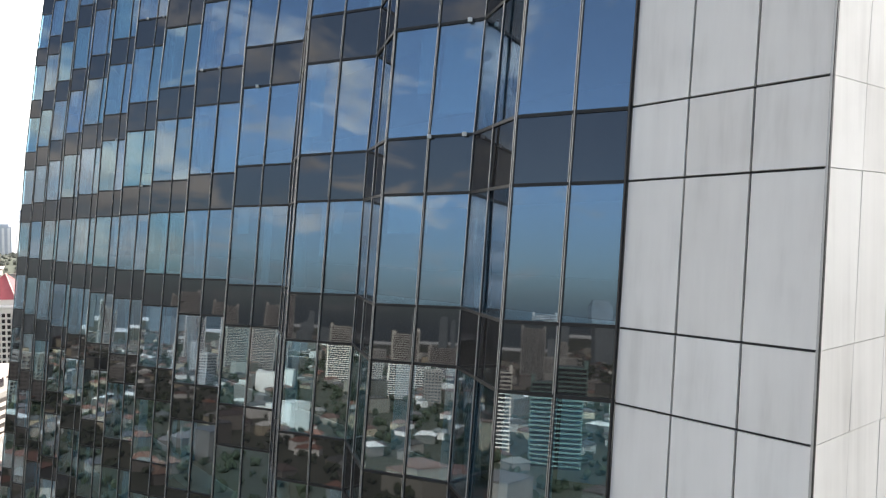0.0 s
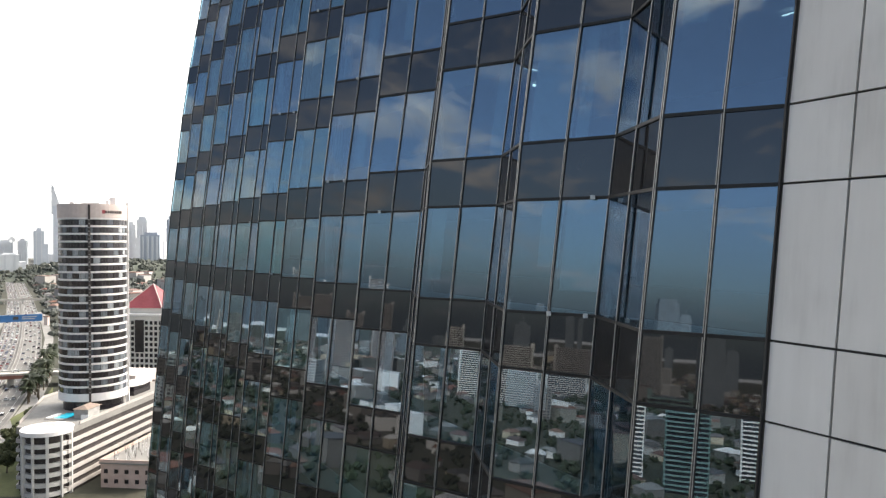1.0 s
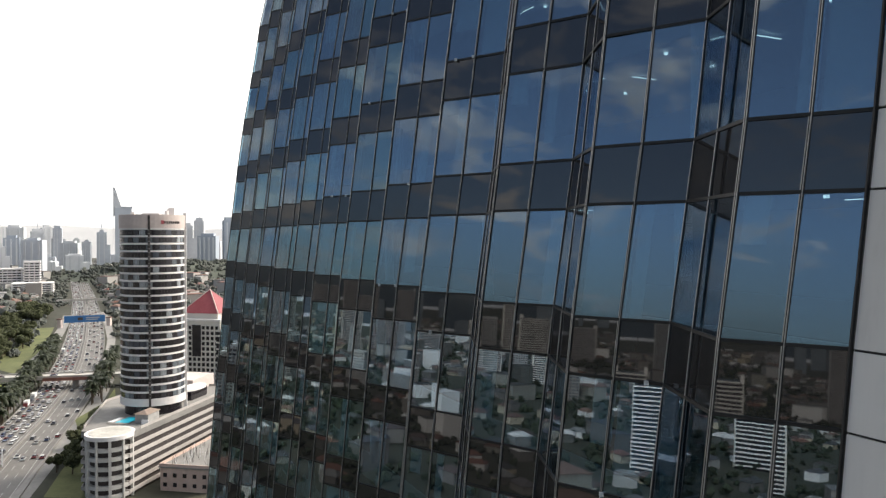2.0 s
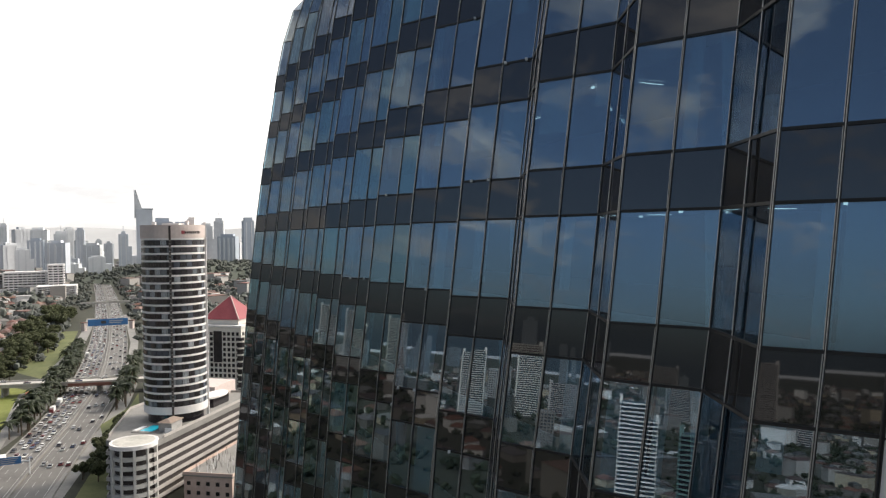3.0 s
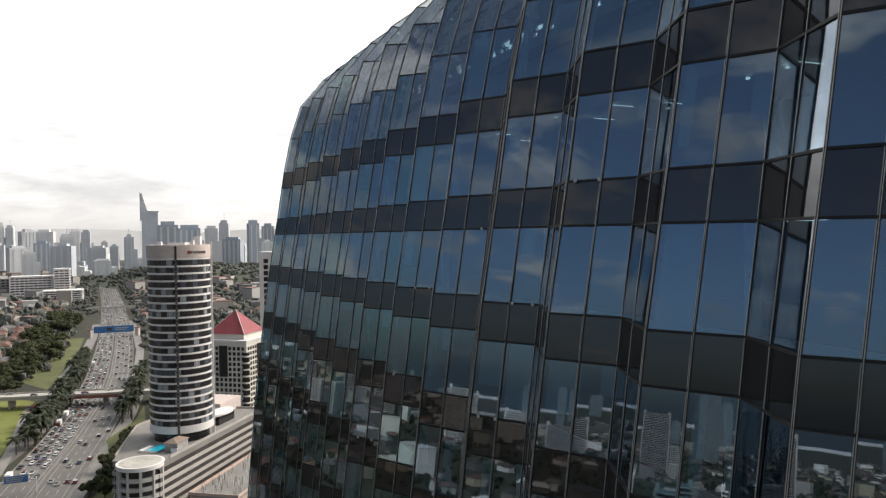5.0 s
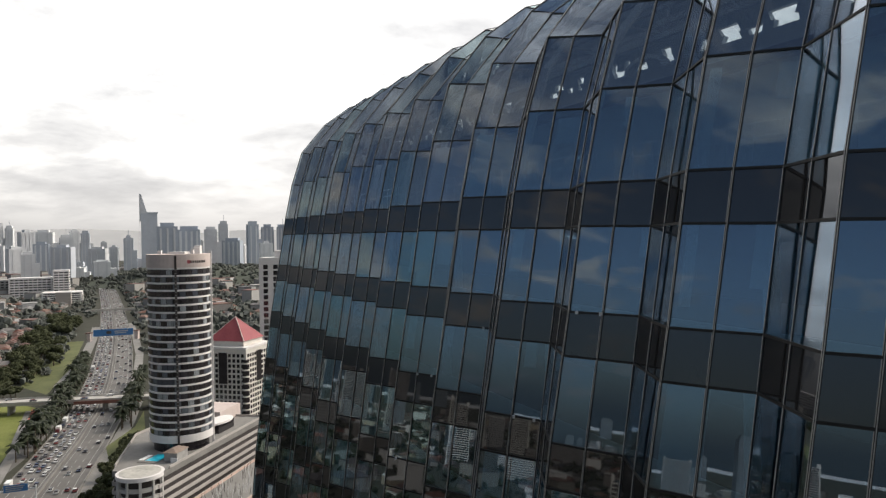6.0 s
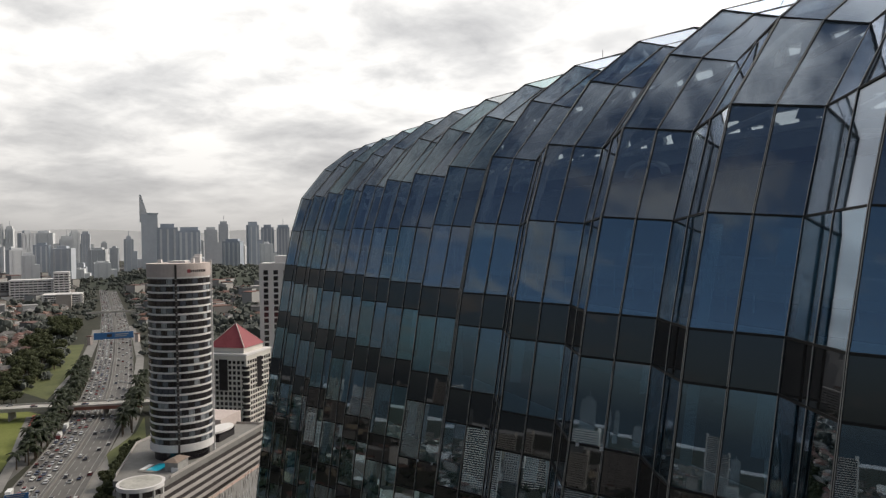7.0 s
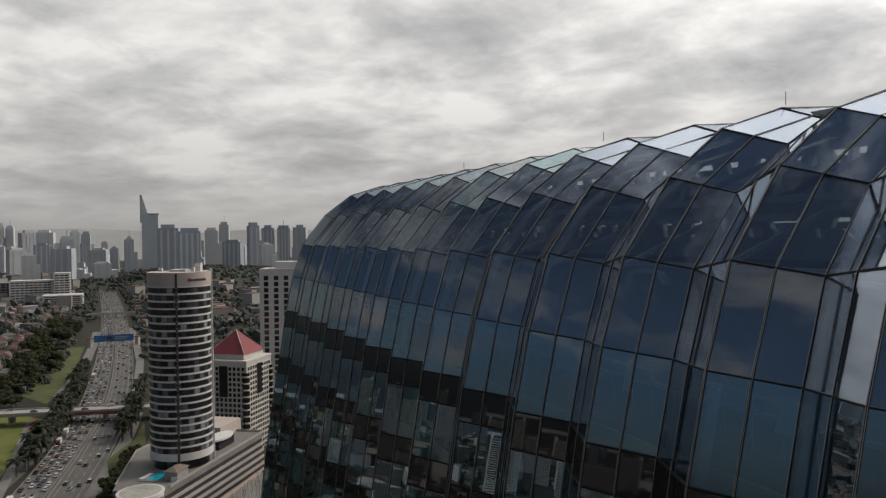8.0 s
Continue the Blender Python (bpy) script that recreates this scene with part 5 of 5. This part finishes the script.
# haze is painted into the hills: pale grey in place of woodland green
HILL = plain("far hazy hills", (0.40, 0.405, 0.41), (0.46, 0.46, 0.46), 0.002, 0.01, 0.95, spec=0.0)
hv, hf = [], []
HN = 180
for i in range(HN):
    a = math.tau * i / HN
    ahead = max(0.0, math.cos(a - 2.35))
    top = -84 + 165 * ahead ** 1.5 + 45 * ahead * noise.noise((math.cos(a) * 3, math.sin(a) * 3, 0.3)) + 26 * ahead * noise.noise((math.cos(a) * 13, math.sin(a) * 13, 1.3))
    for rad, z in ((4100, GROUND - 5), (4400, (GROUND + top) / 2 + 10), (4650, top)):
        hv.append((rad * math.cos(a), rad * math.sin(a), z))
for i in range(HN):
    for j in (0, 1):
        hf.append((3 * i + j, 3 * ((i + 1) % HN) + j, 3 * ((i + 1) % HN) + j + 1, 3 * i + j + 1))
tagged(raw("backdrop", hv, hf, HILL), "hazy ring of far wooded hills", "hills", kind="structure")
WOOD = plain("wooded slope", (0.05, 0.06, 0.045), (0.09, 0.10, 0.075), 0.01, 0.12, 0.95)
mound = Heap()
mr = []
for j, (rad, z) in enumerate(((1.0, 0), (0.75, 16), (0.45, 30), (0.15, 36))):
    mr.append([(-1640 + 330 * rad * math.cos(t) * 0.5 - 620 * rad * math.sin(t) * 0.55, 1230 + 330 * rad * math.sin(t) * 0.5 + 620 * rad * math.cos(t) * 0.55 * 0.9, GROUND + z) for t in [math.tau * k / 40 for k in range(40)]])
for a, b in zip(mr, mr[1:]):
    for k in range(40):
        mound.face([a[k], a[(k + 1) % 40], b[(k + 1) % 40], b[k]])
mound.face(mr[-1])
tagged(mound.put("wooded_hill", WOOD), "dark wooded hill behind the suburb", "hill", kind="structure")


# ==== houses ====
def house_pattern(seed):
    r = random.Random(seed)
    ob = empty("house", (0, 0, 0), "low house with a terracotta hipped roof among trees", "house", "suburb houses")
    a, b = r.uniform(5, 7.5), r.uniform(4, 5.5)
    h = Heap()
    h.box((0, 0, 2.6), (2 * a, 2 * b, 5.2))
    me = bpy.data.meshes.new("wall")
    me.from_pydata(h.v, [], h.f)
    me.materials.append(WALL_ONE)
    c = new("wall", me)
    c.parent = ob
    h = Heap()
    e = 0.8
    base = [(-a - e, -b - e, 5.1), (a + e, -b - e, 5.1), (a + e, b + e, 5.1), (-a - e, b + e, 5.1)]
    r0, r1 = (-a * 0.5, 0, 7.9), (a * 0.5, 0, 7.9)
    h.face([base[0], base[1], r1, r0])
    h.face([base[2], base[3], r0, r1])
    h.face([base[1], base[2], r1])
    h.face([base[3], base[0], r0])
    h.face(list(reversed(base)))
    me = bpy.data.meshes.new("roof")
    me.from_pydata(h.v, [], h.f)
    me.materials.append(ROOF_ONE)
    c = new("roof", me)
    c.parent = ob
    for x, y, sx, sy in ((-a * 0.5, -b - 0.02, 1.6, 0.1), (a * 0.4, -b - 0.02, 1.6, 0.1), (-a - 0.02, 0, 0.1, 1.6)):
        h = Heap()
        h.box((x, y, 3.6), (sx, sy, 1.2))
        me = bpy.data.meshes.new("window")
        me.from_pydata(h.v, [], h.f)
        me.materials.append(DARK_GLASS)
        c = new("window", me)
        c.parent = ob
    return ob


rh = random.Random(9)
patterns = [house_pattern(s) for s in (1, 2, 3, 4)]
fresh = [True] * 4
for s in range(577, 1010, 21):
    for p in range(-230, -92, 19):
        if rh.random() < 0.12:
            continue
        c = hw(s + rh.uniform(-5, 5), p + rh.uniform(-4, 4))
        m = Matrix.LocRotScale(c, Euler((0, 0, HT + rh.choice((0, math.pi / 2)) + rh.uniform(-0.25, 0.25))), None)
        j = rh.randrange(4)
        if fresh[j]:
            patterns[j].matrix_basis, fresh[j] = m, False
        else:
            copy_thing(patterns[j], m)


# ==== the city carpet: far houses and trees nobody could count ====
def clear_of(x, y):
    s, p = -0.855 * x + 0.519 * y, 0.519 * x + 0.855 * y
    if s > 100 and -70 < p - median(max(150, min(s, 3200))) < 34:
        return False
    if 100 < s < 1020 and -240 < p < 60:
        return False
    return (x + 20) ** 2 + (y - 30) ** 2 > 95 ** 2 and not (-400 < x < -180 and 90 < y < 330)


houses, roofs, valley_houses, valley_roofs = Heap(), Heap(), Heap(), Heap()
rf = random.Random(31)
count = 0
while count < 8500:
    if rf.random() < 0.66:
        az, dist = radians(rf.uniform(-72, -38)), math.sqrt(rf.uniform(0.12, 1)) * 3000
    else:
        az, dist = radians(rf.uniform(-205, -90)), math.sqrt(rf.uniform(0.008, 1)) * 2300
    x, y = dist * math.sin(az), dist * math.cos(az)
    if not clear_of(x, y):
        continue
    count += 1
    big = rf.random() < 0.10
    a, b = (rf.uniform(9, 18), rf.uniform(8, 13)) if big else (rf.uniform(5, 8), rf.uniform(4, 6))
    hgt = rf.uniform(9, 24) if big else rf.uniform(4, 7)
    t = rf.choice((0.3, 0.3 + math.pi / 2, -0.5)) + rf.uniform(-0.2, 0.2)
    hh, rr2 = (houses, roofs) if y > 0 else (valley_houses, valley_roofs)
    hh.box((x, y, GROUND + hgt / 2), (2 * a, 2 * b, hgt), t)
    cs, sn = math.cos(t), math.sin(t)

    def q(u, v, z):
        return (x + u * cs - v * sn, y + u * sn + v * cs, GROUND + hgt + z)

    if big:
        rr2.box((x, y, GROUND + hgt + 0.3), (2 * a + 0.5, 2 * b + 0.5, 0.6), t)
    else:
        k = len(rr2.v)
        rr2.v += [q(-a - .6, -b - .6, 0), q(a + .6, -b - .6, 0), q(a + .6, b + .6, 0), q(-a - .6, b + .6, 0), q(-a * .5, 0, 2.6), q(a * .5, 0, 2.6)]
        rr2.f += [(k, k + 1, k + 5, k + 4), (k + 2, k + 3, k + 4, k + 5), (k + 1, k + 2, k + 5), (k + 3, k, k + 4)]
tagged(houses.put("distant_houses", WALLS), "distant suburb of pale low houses", "houses", kind="stuff")
# walls and roofs mostly coloured darker, to keep the mirrored suburb dim
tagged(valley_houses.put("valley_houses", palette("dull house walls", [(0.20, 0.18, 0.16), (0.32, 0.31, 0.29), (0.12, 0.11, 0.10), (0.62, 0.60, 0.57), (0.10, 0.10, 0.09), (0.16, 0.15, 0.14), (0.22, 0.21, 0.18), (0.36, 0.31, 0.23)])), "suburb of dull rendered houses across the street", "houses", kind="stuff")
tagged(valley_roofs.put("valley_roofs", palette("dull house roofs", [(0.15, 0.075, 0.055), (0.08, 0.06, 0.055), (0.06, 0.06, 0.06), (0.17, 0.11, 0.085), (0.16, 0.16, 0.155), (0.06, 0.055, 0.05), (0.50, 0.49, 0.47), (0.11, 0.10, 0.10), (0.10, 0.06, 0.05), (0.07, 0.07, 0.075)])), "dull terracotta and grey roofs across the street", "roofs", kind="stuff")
tagged(roofs.put("distant_roofs", ROOFS), "distant terracotta and grey roofs", "roofs", kind="stuff")


# distance haze is put into this paler, greyer leaf colour
HAZED_LEAF = plain("hazy distant foliage", (0.074, 0.083, 0.074), (0.15, 0.16, 0.14), 0.05, 0.3, 0.9, island=0.45)


def forest(name, label, spots, rng2, leaves):
    """Far trees: each a knot of uneven leaf clumps, joined."""
    ico = np.array([(0, .53, .85), (0, -.53, .85), (0, .53, -.85), (0, -.53, -.85), (.53, .85, 0), (-.53, .85, 0), (.53, -.85, 0), (-.53, -.85, 0), (.85, 0, .53), (-.85, 0, .53), (.85, 0, -.53), (-.85, 0, -.53)])
    tri = [(0, 1, 8), (0, 8, 4), (0, 4, 5), (0, 5, 9), (0, 9, 1), (1, 6, 8), (8, 6, 10), (8, 10, 4), (4, 10, 2), (4, 2, 5), (5, 2, 11), (5, 11, 9), (9, 11, 7), (9, 7, 1), (1, 7, 6), (3, 6, 7), (3, 7, 11), (3, 11, 2), (3, 2, 10), (3, 10, 6)]
    v, f = [], []
    for x, y, z, sc in spots:
        for k in range(3):
            c = np.array((x + rng2.uniform(-1, 1) * sc * 0.7, y + rng2.uniform(-1, 1) * sc * 0.7, z + sc * rng2.uniform(0.6, 1.25)))
            pts = ico * (sc * rng2.uniform(0.45, 0.8)) * (1 + 0.35 * np.random.RandomState(rng2.randrange(9999)).randn(12, 1)) + c
            b = len(v)
            v += [tuple(p) for p in pts]
            f += [(a + b, c2 + b, d + b) for a, c2, d in tri]
    return tagged(raw(name, v, f, leaves), label, "trees", kind="stuff")


spots = []
while len(spots) < 14000:
    if rf.random() < 0.36:
        az, dist = radians(rf.uniform(-72, -38)), math.sqrt(rf.uniform(0.05, 1)) * 2600
    else:
        az, dist = radians(rf.uniform(-205, -90)), math.sqrt(rf.uniform(0.006, 1)) * 1700
    x, y = dist * math.sin(az), dist * math.cos(az)
    if clear_of(x, y):
        spots.append((x, y, GROUND, rf.uniform(4, 8.5) if y > 0 else rf.uniform(1.7, 4.2)))
for i in range(900):      # tree belts beside the far expressway
    s0 = rf.uniform(760, 2400)
    p0 = median(s0) + (rf.uniform(24, 70) if i % 2 else rf.uniform(-72, -42 if s0 < 1150 else -24))
    c = hw(s0, p0)
    spots.append((c.x, c.y, GROUND, rf.uniform(2.0, 4.4)))
for i in range(420):
    c = hw(rf.uniform(630, 1030), rf.uniform(-240, -60))
    spots.append((c.x, c.y, GROUND, rf.uniform(1.8, 4.0)))
hill_trees = []
for i in range(1500):
    t, rad = rf.uniform(0, math.tau), math.sqrt(rf.random())
    hill_trees.append((-1640 + rad * (165 * math.cos(t) - 340 * math.sin(t)), 1230 + rad * (165 * math.sin(t) + 306 * math.cos(t)), GROUND + 34 * (1 - rad * rad), rf.uniform(3, 6)))
forest("distant_trees", "distant hazy green trees between houses", [p for p in spots if p[1] > 0], rf, HAZED_LEAF)
# the woodland's colour carries the haze over the hill too
forest("hill_trees", "hazy grey-green woodland on the low hill", hill_trees, rf, plain("hazy hill woodland", (0.085, 0.092, 0.08), (0.14, 0.147, 0.125), 0.02, 0.2, 0.95, island=0.25))
# the valley's shade is put into this darker leaf colour
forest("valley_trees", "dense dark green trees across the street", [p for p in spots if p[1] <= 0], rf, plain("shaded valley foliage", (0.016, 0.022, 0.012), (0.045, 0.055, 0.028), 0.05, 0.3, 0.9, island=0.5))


# ==== high-rises across the street, seen mirrored in the curtain wall ====
def apartment_block(az, dist, wide, deep, hgt, floors, wall, label, turn_off=0.0):
    x, y = dist * math.sin(radians(az)), dist * math.cos(radians(az))
    ob = empty("apartment_block", (x, y, GROUND), label, "building", "apartment towers")
    turn = math.atan2(y, x) + turn_off
    h = Heap()
    h.box((x, y, GROUND + hgt / 2), (deep, wide, hgt), turn)
    h.put("body", DARK_GLASS, ob)
    for i in range(floors):
        h = Heap()
        h.box((x, y, GROUND + hgt * (i + 0.78) / floors), (deep + 1.6, wide + 1.2, hgt / floors * 0.34), turn)
        h.put("balcony_band", wall, ob)
    for s in (-1, 1):
        h = Heap()
        h.box((x - math.sin(turn) * s * wide / 2, y + math.cos(turn) * s * wide / 2, GROUND + hgt / 2 + 2), (deep * 0.5, wide * 0.10, hgt + 4), turn)
        h.put("end_wall", wall, ob)


TEAL_NET = plain("teal building net", (0.08, 0.14, 0.13), (0.15, 0.21, 0.19), 0.2, 2, 0.9)
# darkened wall colour, to dim the mirrored blocks
DULL_RENDER = plain("darkened dull render", (0.14, 0.13, 0.12), (0.24, 0.22, 0.20), 0.1, 1, 0.9)
rv = random.Random(77)
for i in range(16):       # mid-rise blocks among the valley's trees
    az, dist = radians(rv.uniform(-172, -112)), rv.uniform(620, 1900)
    tall = rv.choice((16, 22, 30, 42, 55)) * rv.uniform(0.9, 1.15)
    size = (rv.uniform(14, 26), rv.uniform(18, 46))
    gridded("valley_block", "mid-rise block with dark window rows among valley trees", (dist * math.sin(az), dist * math.cos(az)), size, rv.uniform(0, 1.5), GROUND, GROUND + tall,
            (max(4, int(size[1] / 3.6)), max(3, int(size[0] / 3.6))), max(4, int(tall / 3.4)), rv.choice((CONCRETE, DULL_RENDER, DULL_RENDER)), (0.62, 0.5), (0, 1, 2, 3), "valley blocks", True)
for az, dist, wide, deep, hgt, floors, wall, label in (
        (-129.5, 1130, 34, 18, 112, 34, POD_PAINT, "white slab apartment tower with thin floor bands"),
        (-132.5, 1150, 36, 18, 108, 34, POD_PAINT, "white slab apartment tower with thin floor bands"),
        (-136.0, 1160, 34, 18, 112, 34, POD_PAINT, "white slab apartment tower with thin floor bands"),
        (-141.5, 900, 30, 16, 84, 24, CREAM, "cream apartment tower with balcony bands"),
        (-146.0, 930, 44, 16, 80, 22, CREAM, "broad white apartment tower with balcony bands"),
        (-150.0, 1200, 60, 18, 55, 14, POD_PAINT, "long cream apartment slab"),
        (-153.5, 455, 18, 14, 62, 18, CREAM, "cream apartment tower with deep balconies"),
        (-158.0, 440, 24, 16, 58, 16, TEAL_NET, "apartment tower wrapped in teal building net"),
        (-163.5, 520, 26, 16, 52, 14, CREAM, "white apartment tower with balcony bands"),
        (-124.0, 1500, 40, 20, 90, 26, CONCRETE, "white apartment tower far across the valley"),
        (-157.0, 1300, 40, 20, 100, 28, CONCRETE, "white apartment tower far across the valley"),
        (-172.0, 1000, 40, 20, 92, 26, POD_PAINT, "cream apartment tower far across the valley")):
    apartment_block(az, dist, wide, deep, hgt, int(floors * 1.35), wall, label)
